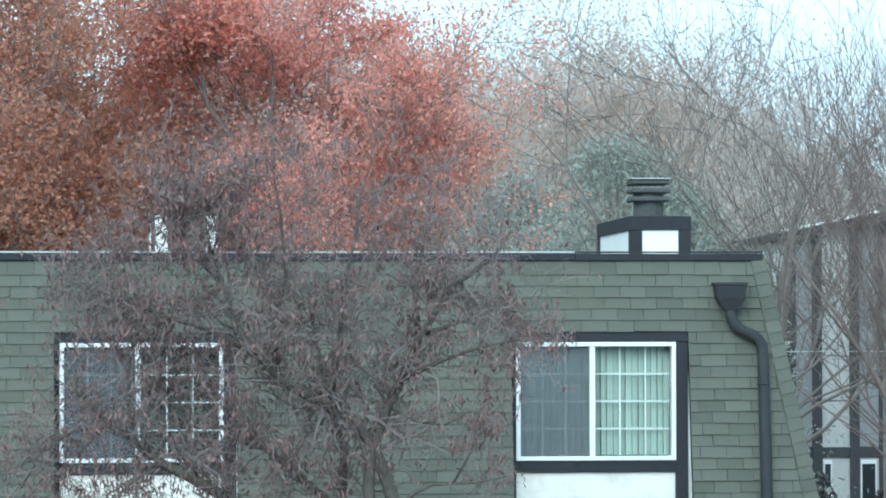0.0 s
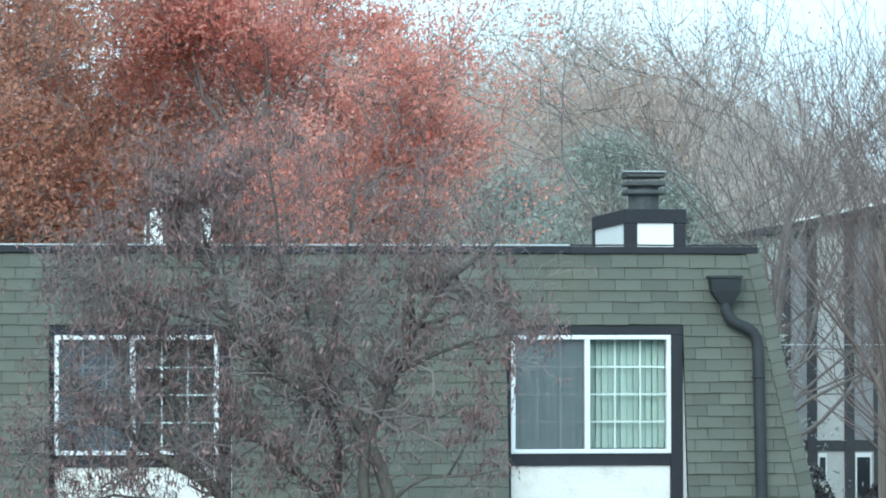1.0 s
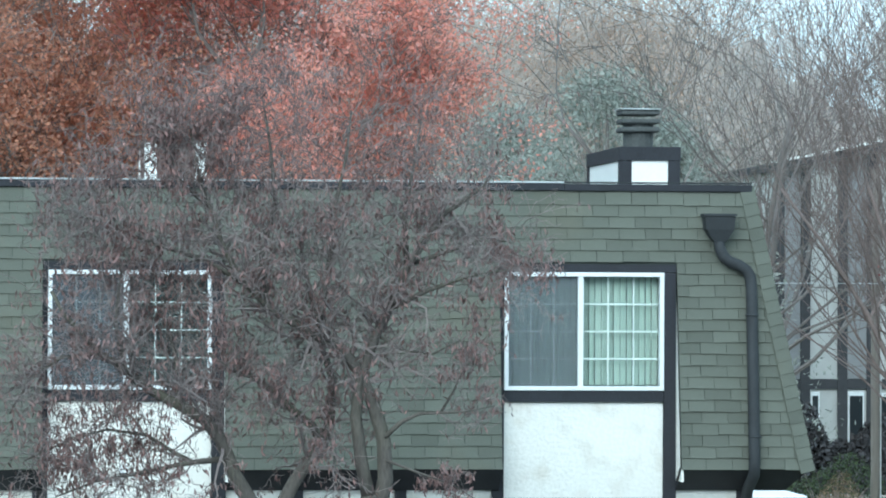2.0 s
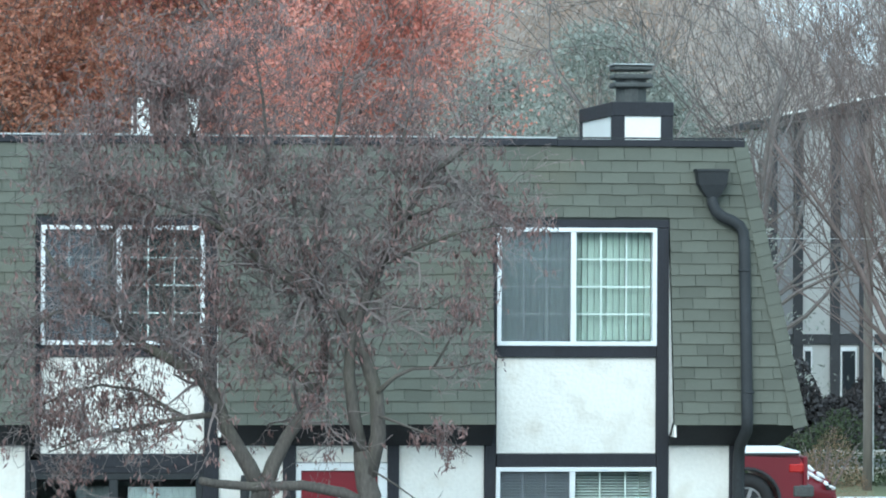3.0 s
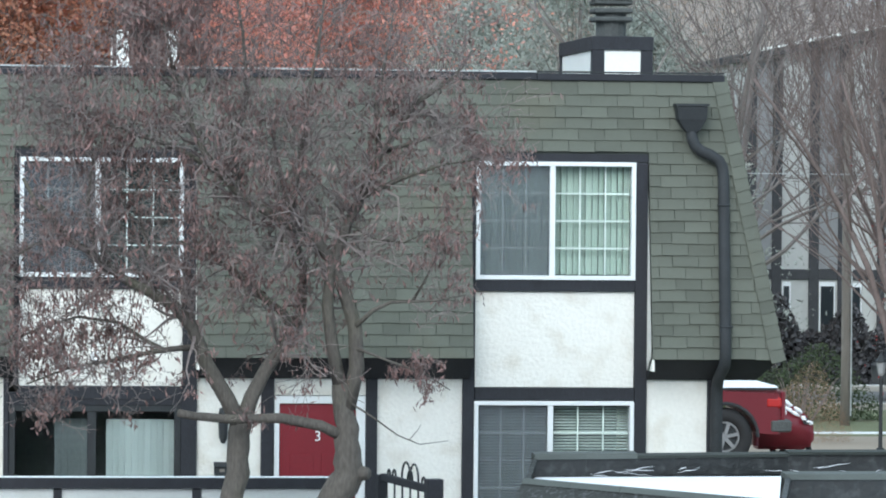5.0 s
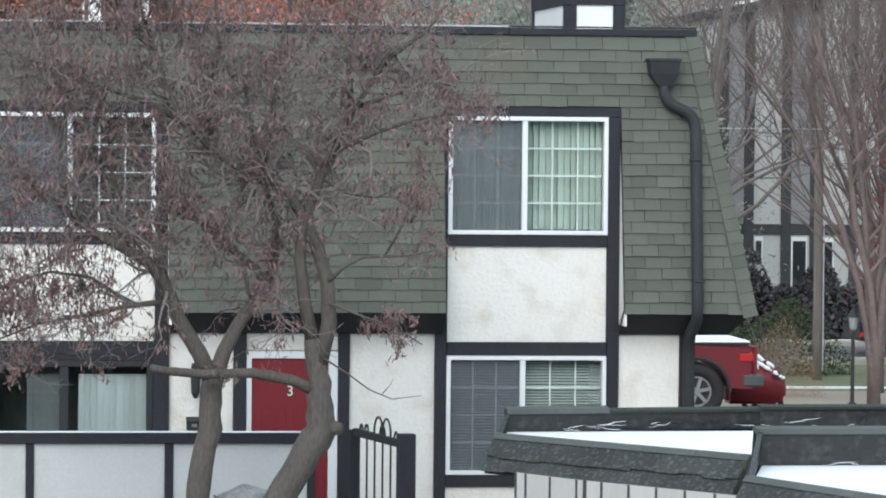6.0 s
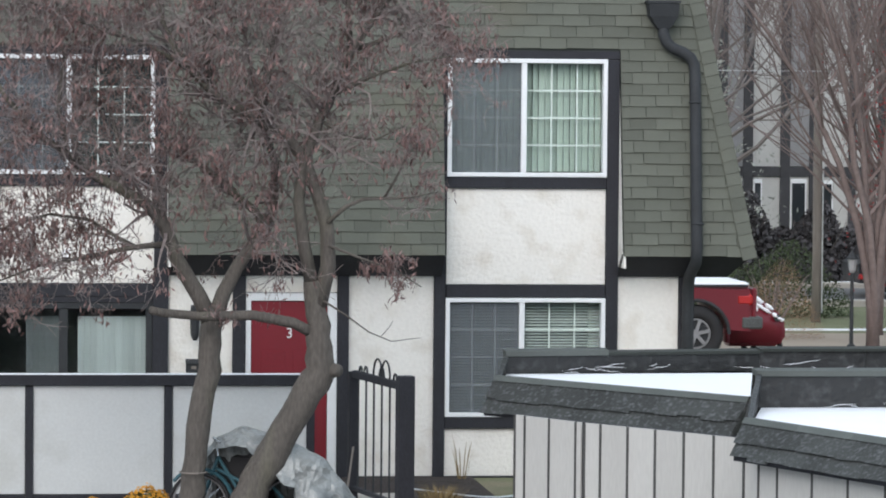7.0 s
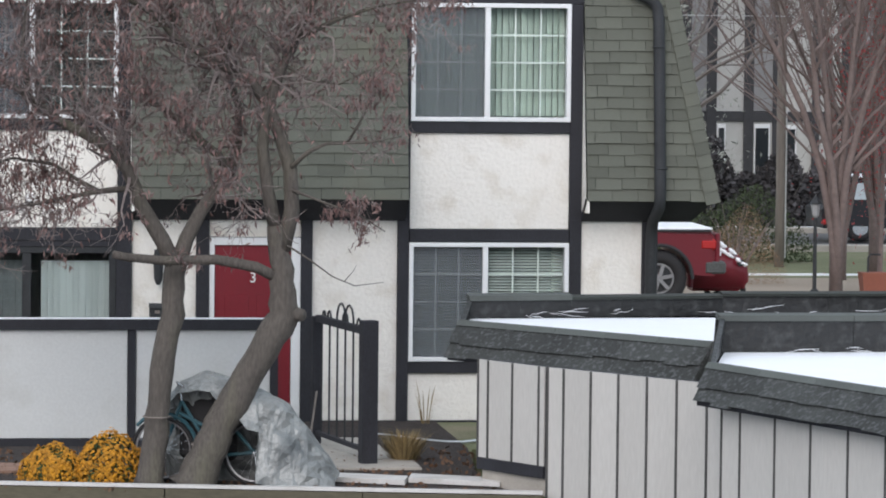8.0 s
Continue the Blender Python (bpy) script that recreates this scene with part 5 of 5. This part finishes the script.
for wx in (12.2, 8.88):
    bm = bmesh.new()
    tube(bm, [(wx + 0.545 * math.cos(a), TY0 - 0.012, 0.34 + 0.545 * math.sin(a)) for a in [math.pi * j / 14 for j in range(15)]], 0.03, 6)
    part("wheel_arch", bm, M["metal_dark"], truck, "dark flared arch trim")
bm = bmesh.new()
prism(bm, [(8.55, TY0 - 0.008, 1.04), (9.1, TY0 - 0.008, 1.48), (10.15, TY0 - 0.008, 1.5), (10.3, TY0 - 0.008, 1.1)], (0, 0.03, 0))
part("side_window", bm, M["car_glass"], truck)
one_box("bed_cover", (10.55, 13.08, TY0 + 0.02, TY1 - 0.02, 1.12, 1.17), M["snow"], truck, "bed cover white with thin snow", bevel=0.03)
one_box("bed_rail", (10.5, 13.05, TY0 - 0.012, TY0 + 0.05, 1.105, 1.135), M["metal_dark"], truck)
one_box("tail_light", (12.86, 13.14, TY0 - 0.015, TY0 + 0.1, 0.80, 0.99), M["lens_red"], truck, "red tail lamp", bevel=0.045)
bm = bmesh.new()
box(bm, 12.95, 13.30, TY0 - 0.02, TY1 + 0.02, 0.42, 0.62, bevel=0.03)
part("bumper", bm, M["flue"], truck, "dull grey rear bumper")
bm = bmesh.new()
box(bm, 13.12, 13.2, TY0 + 0.02, TY1 - 0.02, 0.55, 1.08, bevel=0.02)
part("tailgate", bm, M["car_red"], truck)
for x in (12.2, 8.88):
    for y in (TY0 + 0.1, TY1 - 0.1):
        bm = bmesh.new()
        ring(bm, (x, y, 0.34), 0.35, 0.125, "y", 26, 8)
        tyre = part("wheel", bm, M["rubber"], truck, smooth=True)
        bm = bmesh.new()
        tube(bm, [(x, y - 0.05, 0.34), (x, y + 0.05, 0.34)], 0.26, 16)
        part("brake_drum", bm, M["metal_dark"], tyre)
        bm = bmesh.new()
        ring(bm, (x, y - 0.06, 0.34), 0.235, 0.022, "y", 26, 6)
        tube(bm, [(x, y - 0.11, 0.34), (x, y - 0.04, 0.34)], [0.05, 0.07], 12)
        for k in range(6):
            a = k * 1.0472 + 0.3
            box(bm, -0.028, 0.028, -0.1, -0.055, 0.04, 0.225, m=Matrix.Translation((x, y, 0.34)) @ Matrix.Rotation(a, 4, "Y"))
        part("rim", bm, M["alloy"], tyre, "dull grimy alloy rim")

tractor = thing("garden_tractor", (12.86, 19.9, -0.05), "small red garden tractor dusted with snow behind the pickup", "tractor")
bm = bmesh.new()
prism(bm, [(-0.4, 0, 0.14), (-0.4, 0, 0.84), (-0.12, 0, 0.95), (0.12, 0, 0.94), (0.32, 0, 0.84), (0.54, 0, 0.66), (0.62, 0, 0.48), (0.60, 0, 0.24), (0.5, 0, 0.14)], (0, 0.6, 0))
bmesh.ops.bevel(bm, geom=list(bm.edges), offset=0.06, segments=3, affect="EDGES")
part("hood", bm, M["car_red"], tractor, smooth=True)
sr = random.Random(3)
for k in range(11):
    x = sr.uniform(-0.28, 0.5)
    top = 0.97 - max(0, x - 0.05) * 0.6
    cx, cz, w = x, top - sr.choice((0, 0, 0, 0.09, 0.17)), sr.uniform(0.04, 0.11)
    bm = bmesh.new()
    bmesh.ops.create_icosphere(bm, subdivisions=2, radius=1.0)
    for vv in bm.verts:
        n = 1 + 0.5 * noise.noise(vv.co * 1.7 + Vector((k, 0, 0)))
        vv.co = Vector((cx + vv.co.x * w * n, 0.02 + vv.co.y * 0.06 * n, cz + vv.co.z * 0.045 * n - 0.5 * vv.co.x * w))
    part("snow_patch", bm, M["snow"], tractor, "clinging patch of snow", smooth=True)
bm = bmesh.new()
tube(bm, [(0.46, -0.03, 0.62), (0.46, 0.02, 0.62)], 0.06, 12)
part("headlamp", bm, M["metal_dark"], tractor)
for x in (0.02, 0.46):
    bm = bmesh.new()
    ring(bm, (x, 0.2, 0.14), 0.09, 0.05, "y", 20, 7)
    part("wheel", bm, M["rubber"], tractor, smooth=True)

suv = thing("parked_car", (-0.34, 0, -0.01), "dark car parked along the street with snow on its roof", "car")
bm = bmesh.new()
prof = [(18.9, 0.3), (18.85, 0.75), (19.1, 0.92), (19.35, 1.42), (19.7, 1.52), (22.0, 1.5), (22.7, 0.98), (23.6, 0.85), (23.7, 0.3)]
prism(bm, [(x, 37.0, z) for x, z in prof], (0, 1.75, 0))
bmesh.ops.bevel(bm, geom=[e for e in bm.edges if abs(e.verts[0].co.y - e.verts[1].co.y) < 0.01], offset=0.06, segments=2, affect="EDGES")
suv.scale = (1, 1, 0.88)
part("body", bm, M["car_dark"], suv)
for a, b in ((19.25, 20.3), (20.4, 21.3), (21.4, 22.1)):
    bm = bmesh.new()
    prism(bm, [(a, 36.99, 1.0), (b + 0.15 * (b > 22), 36.99, 1.0), (b - 0.1, 36.99, 1.4), (a + 0.08, 36.99, 1.4)], (0, 0.03, 0))
    part("side_window", bm, M["whitish"], suv, "pale whitish side window")
one_box("snow_cover", (19.6, 22.0, 37.1, 38.6, 1.515, 1.56), M["snow"], suv, "thin snow on the roof", bevel=0.02)
one_box("tail_light", (18.88, 18.98, 36.985, 37.2, 0.40, 0.52), M["lens_red"], suv)
for x in (19.7, 22.8):
    bm = bmesh.new()
    ring(bm, (x, 37.12, 0.3), 0.22, 0.1, "y", 22, 7)
    tyre = part("wheel", bm, M["rubber"], suv, smooth=True)
    bm = bmesh.new()
    tube(bm, [(x, 37.04, 0.3), (x, 37.15, 0.3)], [0.17, 0.19], 12)
    part("rim", bm, M["chrome"], tyre)

pole = thing("utility_pole", (15.95, 29.2, -0.1), "pale weathered wooden utility pole", "utility pole")
bm = bmesh.new()
tube(bm, [(0, 0, 0), (0.01, 0, 1.5), (0.0, 0, 3), (0, 0, 7.0)], [0.095, 0.09, 0.088, 0.08], 12)
part("shaft", bm, M["pole_wood"], pole, smooth=True)
bm = bmesh.new()
tube(bm, [(0.1, -0.06, 0.2), (0.095, -0.06, 3.5)], 0.014, 6)
part("conduit", bm, M["drip"], pole)

cable = thing("overhead_cable", (0, 0, 0), "thin pale cable strung past the utility pole", "cable")
bm = bmesh.new()
tube(bm, [(-10 + 5 * k, 29.05, 4.72 + 0.004 * (k - 5) ** 2) for k in range(12)], 0.008, 5)
part("wire", bm, M["drip"], cable)

gl = thing("garden_lamp", (14.9, 21.3, -0.06), "black garden lamp post beside the driveway", "lamp post")
bm = bmesh.new()
tube(bm, [(0, 0, 0), (0, 0, 0.08), (0, 0, 0.1), (0, 0, 1.32)], [0.07, 0.07, 0.035, 0.03], 10)
part("post", bm, M["metal_dark"], gl)
bm = bmesh.new()
tube(bm, [(0, 0, 1.32), (0, 0, 1.36), (0, 0, 1.55)], [0.03, 0.06, 0.085], 6)
part("lantern", bm, M["lamp_glass"], gl, "smoky glass lantern")
bm = bmesh.new()
tube(bm, [(0, 0, 1.555), (0, 0, 1.57), (0, 0, 1.66), (0, 0, 1.72)], [0.11, 0.11, 0.04, 0.008], 6)
part("cap", bm, M["metal_dark"], gl)
cart = thing("planter_box", (16.1, 22.0, -0.06), "terracotta-coloured box with a black handle", "planter")
bm = bmesh.new()
taper(bm, 0, 0, 0, 0.34, 0.2, 0.16, 0.24, 0.2)
part("body", bm, M["orange"], cart)
bm = bmesh.new()
tube(bm, [(-0.1, 0, 0.34), (-0.1, 0, 0.6), (-0.05, 0, 0.65), (0.12, 0, 0.65)], 0.018, 6)
part("handle", bm, M["metal_dark"], cart)


# ---- things on the terrace ----
def mum(x, y, r, h, seed):
    m = thing("chrysanthemum", (x, y, -0.06), "rounded golden-yellow chrysanthemum in full bloom", "flower", group="golden chrysanthemums")
    rng = np.random.default_rng(seed)
    p = rng.normal(size=(1700, 3))
    p[:, 2] = np.abs(p[:, 2])
    p /= np.linalg.norm(p, axis=1)[:, None]
    lump = 1 + 0.1 * np.sin(p[:, 0] * 6 + seed) * np.cos(p[:, 1] * 7) + rng.normal(size=1700) * 0.03
    p = p * lump[:, None] * np.array((r, r, h))
    V, F = [], []
    for q in p:
        nrm = Vector(q).normalized()
        t = nrm.orthogonal().normalized()
        b = nrm.cross(t)
        s = rng.uniform(0.014, 0.023)
        k0 = len(V)
        V.append(Vector(q) + nrm * s * 0.6)
        for k in range(6):
            a = k * 1.047 + q[0] * 40
            V.append(Vector(q) + (t * math.cos(a) + b * math.sin(a)) * s)
        for k in range(6):
            F.append((k0, k0 + 1 + k, k0 + 1 + (k + 1) % 6))
    tagged(part_lists("bloom_mass", V, F, M["mum"], m, "dense golden blooms"), kind="stuff")
    q = rng.normal(size=(900, 3))
    q[:, 2] = np.abs(q[:, 2])
    q /= np.linalg.norm(q, axis=1)[:, None]
    v, f = leaf_lists(q * np.array((r, r, h)) * 0.98, 0.05, rng, 0.5)
    tagged(part_lists("leaves", v, f, M["mum_leaf"], m), kind="stuff")


mum(1.13, -5.85, 0.32, 0.34, 1)
mum(1.70, -5.95, 0.35, 0.47, 2)


def bicycle(w0, w1, label):
    """A bicycle whose wheels stand at w0 and w1."""
    b = thing("bicycle", (w0[0], w0[1], -0.06), label, "bicycle")
    d = Vector((w1[0] - w0[0], w1[1] - w0[1], 0))
    L = d.length
    b.rotation_euler = (0, 0, math.atan2(d.y, d.x))
    R = 0.33
    for x in (0, L):
        bm = bmesh.new()
        ring(bm, (x, 0, R), R - 0.02, 0.02, "y", 40, 6)
        tyre = part("wheel", bm, M["rubber"], b, smooth=True)
        bm = bmesh.new()
        ring(bm, (x, 0, R), R - 0.045, 0.011, "y", 40, 5)
        part("rim", bm, M["alloy"], tyre)
        bm = bmesh.new()
        for k in range(18):
            a = k * math.pi / 9
            tube(bm, [(x, 0.02 * (-1) ** k, R), (x + (R - 0.05) * math.cos(a), 0, R + (R - 0.05) * math.sin(a))], 0.0025, 3)
        part("spokes", bm, M["chrome"], tyre)
        if x:
            continue
        bm = bmesh.new()
        pts = [(x + (R + 0.03) * math.cos(a), 0, R + (R + 0.03) * math.sin(a)) for a in [0.15 + 2.3 * k / 10 for k in range(11)]]
        tube(bm, pts, 0.02, 5)
        part("mudguard", bm, M["teal_paint"], b)
    bm = bmesh.new()
    bb, st, hd = (L * 0.57, 0, 0.28), (L * 0.66, 0, 0.78), (0.2 * L, 0, 0.82)
    for a, c in ((hd, bb), (bb, st), ((0.18 * L, 0, 0.7), (L * 0.63, 0, 0.5)), (bb, (L, 0.03, R)), ((L * 0.645, 0, 0.7), (L, 0.03, R)), (hd, (0.0, 0.03, R))):
        tube(bm, [a, c], 0.019, 8)
    part("frame", bm, M["teal_paint"], b, "teal painted steel frame")
    bm = bmesh.new()
    tube(bm, [(0.2 * L, 0, 0.82), (0.17 * L, 0, 0.98), (0.2 * L, 0.14, 1.02), (0.32 * L, 0.27, 0.99)], 0.012, 6)
    tube(bm, [(0.17 * L, 0, 0.98), (0.2 * L, -0.14, 1.02), (0.32 * L, -0.27, 0.99)], 0.012, 6)
    part("handlebar", bm, M["chrome"], b)
    # added black box that puts in the dark shade beneath the tarpaulin
    bm = bmesh.new()
    box(bm, 0.12, 0.72, 0.10, 0.24, 0.22, 0.86, bevel=0.05)
    part("pannier", bm, M["rubber"], b, "black box added for the shade under the tarpaulin")
    bm = bmesh.new()
    box(bm, L * 0.55, L * 0.8, -0.08, 0.08, 0.83, 0.89, bevel=0.025)
    part("saddle", bm, M["rubber"], b)
    bm = bmesh.new()
    ring(bm, (L * 0.57, -0.04, 0.28), 0.09, 0.008, "y", 20, 4)
    part("chainring", bm, M["chrome"], b)
    return b


bicycle((2.22, -6.05), (3.10, -6.42), "teal city bicycle half hidden under a silver tarpaulin")
tarp = thing("tarpaulin", (0, 0, 0), "crumpled silver tarpaulin draped over the bicycle", "tarpaulin")
ridge = [((2.22, -6.0, 0.76), 0.70, 0.10), ((2.40, -6.08, 0.96), 0.86, 0.20), ((2.60, -6.2, 1.06), 0.90, 0.26), ((2.85, -6.3, 1.03), 0.68, 0.30), ((3.08, -6.36, 0.95), 0.50, 0.32),
         ((3.14, -6.38, 0.93), -0.02, 0.36), ((3.39, -6.4, 0.80), -0.04, 0.38), ((3.65, -6.4, 0.50), -0.05, 0.36), ((3.93, -6.4, 0.12), -0.05, 0.30)]
V, F = [], []
NS, NT = 50, 26
for i in range(NS + 1):
    u = i / NS * (len(ridge) - 1)
    k = min(len(ridge) - 2, int(u))
    w = u - k
    p = lerp(ridge[k][0], ridge[k + 1][0], w)
    hem = ridge[k][1] * (1 - w) + ridge[k + 1][1] * w
    wid = ridge[k][2] * (1 - w) + ridge[k + 1][2] * w
    for j in range(NT + 1):
        s = j / NT * 2 - 1
        low = min(hem, p.z) if s < 0 else -0.05
        zz = p.z + (low - p.z) * abs(s) ** 1.35
        q = Vector((p.x + 0.1 * s * s * (0.5 - w), p.y + wid * (abs(s) ** 0.75) * (1 if s > 0 else -1), zz))
        nz = noise.noise(q * 5.0) * 0.05 + abs(noise.noise(q * 10 + Vector((3, 1, 2)))) * 0.045
        q += Vector((noise.noise(q * 7) * 0.03, -nz, nz * 0.6 * (1 - abs(s))))
        q.z = max(q.z, -0.055)
        V.append(q)
for i in range(NS):
    for j in range(NT):
        a = i * (NT + 1) + j
        F.append((a, a + 1, a + NT + 2, a + NT + 1))
sheet = part_lists("sheet", V, F, M["tarp"], tarp)
mod = sheet.modifiers.new("thickness", "SOLIDIFY")
mod.thickness = 0.004
for x, z, r in ((2.13, 0.64, 0.135), (2.66, 0.36, 0.185)):
    bm = bmesh.new()
    ring(bm, (x, Y - 0.05, z), r, 0.008, "z", 24, 5)
    part("cord", bm, M["pole_wood"], tarp, "pale cord tied round the trunk")


def tuft(at, n, h, r, seed, label):
    g = thing("grass_tuft", at, label, "grass")
    rng = random.Random(seed)
    V, F = [], []
    for k in range(n):
        a, rr = rng.uniform(0, 6.28), r * rng.random() ** 0.6
        p = Vector((rr * 0.5 * math.cos(a), rr * 0.5 * math.sin(a), 0))
        tip = Vector((rr * 1.6 * math.cos(a), rr * 1.6 * math.sin(a), h * rng.uniform(0.4, 1.1)))
        m = p.lerp(tip, 0.55) + Vector((0, 0, 0.12 * h))
        s = Vector((-math.sin(a), math.cos(a), 0)) * 0.006
        k0 = len(V)
        V += [p - s, p + s, m + s, m - s, tip]
        F += [(k0, k0 + 1, k0 + 2, k0 + 3), (k0 + 3, k0 + 2, k0 + 4)]
    tagged(part_lists("blade_mass", V, F, M["blade"], g), kind="stuff")


tuft((4.85, -4.3, -0.06), 320, 0.33, 0.24, 1, "dry straw-coloured grass clump beside the gate")
tuft((5.55, -0.35, -0.08), 16, 0.5, 0.10, 2, "dry weed stalks against the stucco wall")
hose = thing("garden_hose", (0, 0, 0), "pale garden hose lying along the wall", "hose")
bm = bmesh.new()
tube(bm, [(4.75 + 0.16 * k, -1.5 - 0.9 * math.sin(k * 0.28) ** 2, -0.06) for k in range(12)], 0.018, 6)
part("tube", bm, M["drip"], hose)
prop = thing("wooden_stick", (0, 0, 0), "thin pale stick leaning against the gate post", "stick")
bm = bmesh.new()
tube(bm, [(3.93, -3.3, -0.07), (4.06, -2.86, 0.55)], 0.012, 6)
part("shaft", bm, M["pole_wood"], prop)
# leaf litter on the mulch and lawn
rng = np.random.default_rng(15)
n = 1500
c = np.stack([rng.uniform(-1.5, 6.0, n), rng.uniform(-6.9, -3.0, n), np.full(n, -0.045)], 1)
v, f = leaf_lists(c, 0.06, rng, 0.6)
litter = tagged(part_lists("leaf_litter", v, f, M["litter"]), "fallen dry leaves scattered over bed and lawn", "leaves", kind="stuff")

# ---- the mansard's shingles ----
for a, b, zz, single in SHINGLES:
    lay(a, b, zz, single)
tagged(part_lists("shingles", rest_v, rest_f, M["shingle_rest"], building, "green-grey asphalt shingles in staggered courses"), kind="stuff")
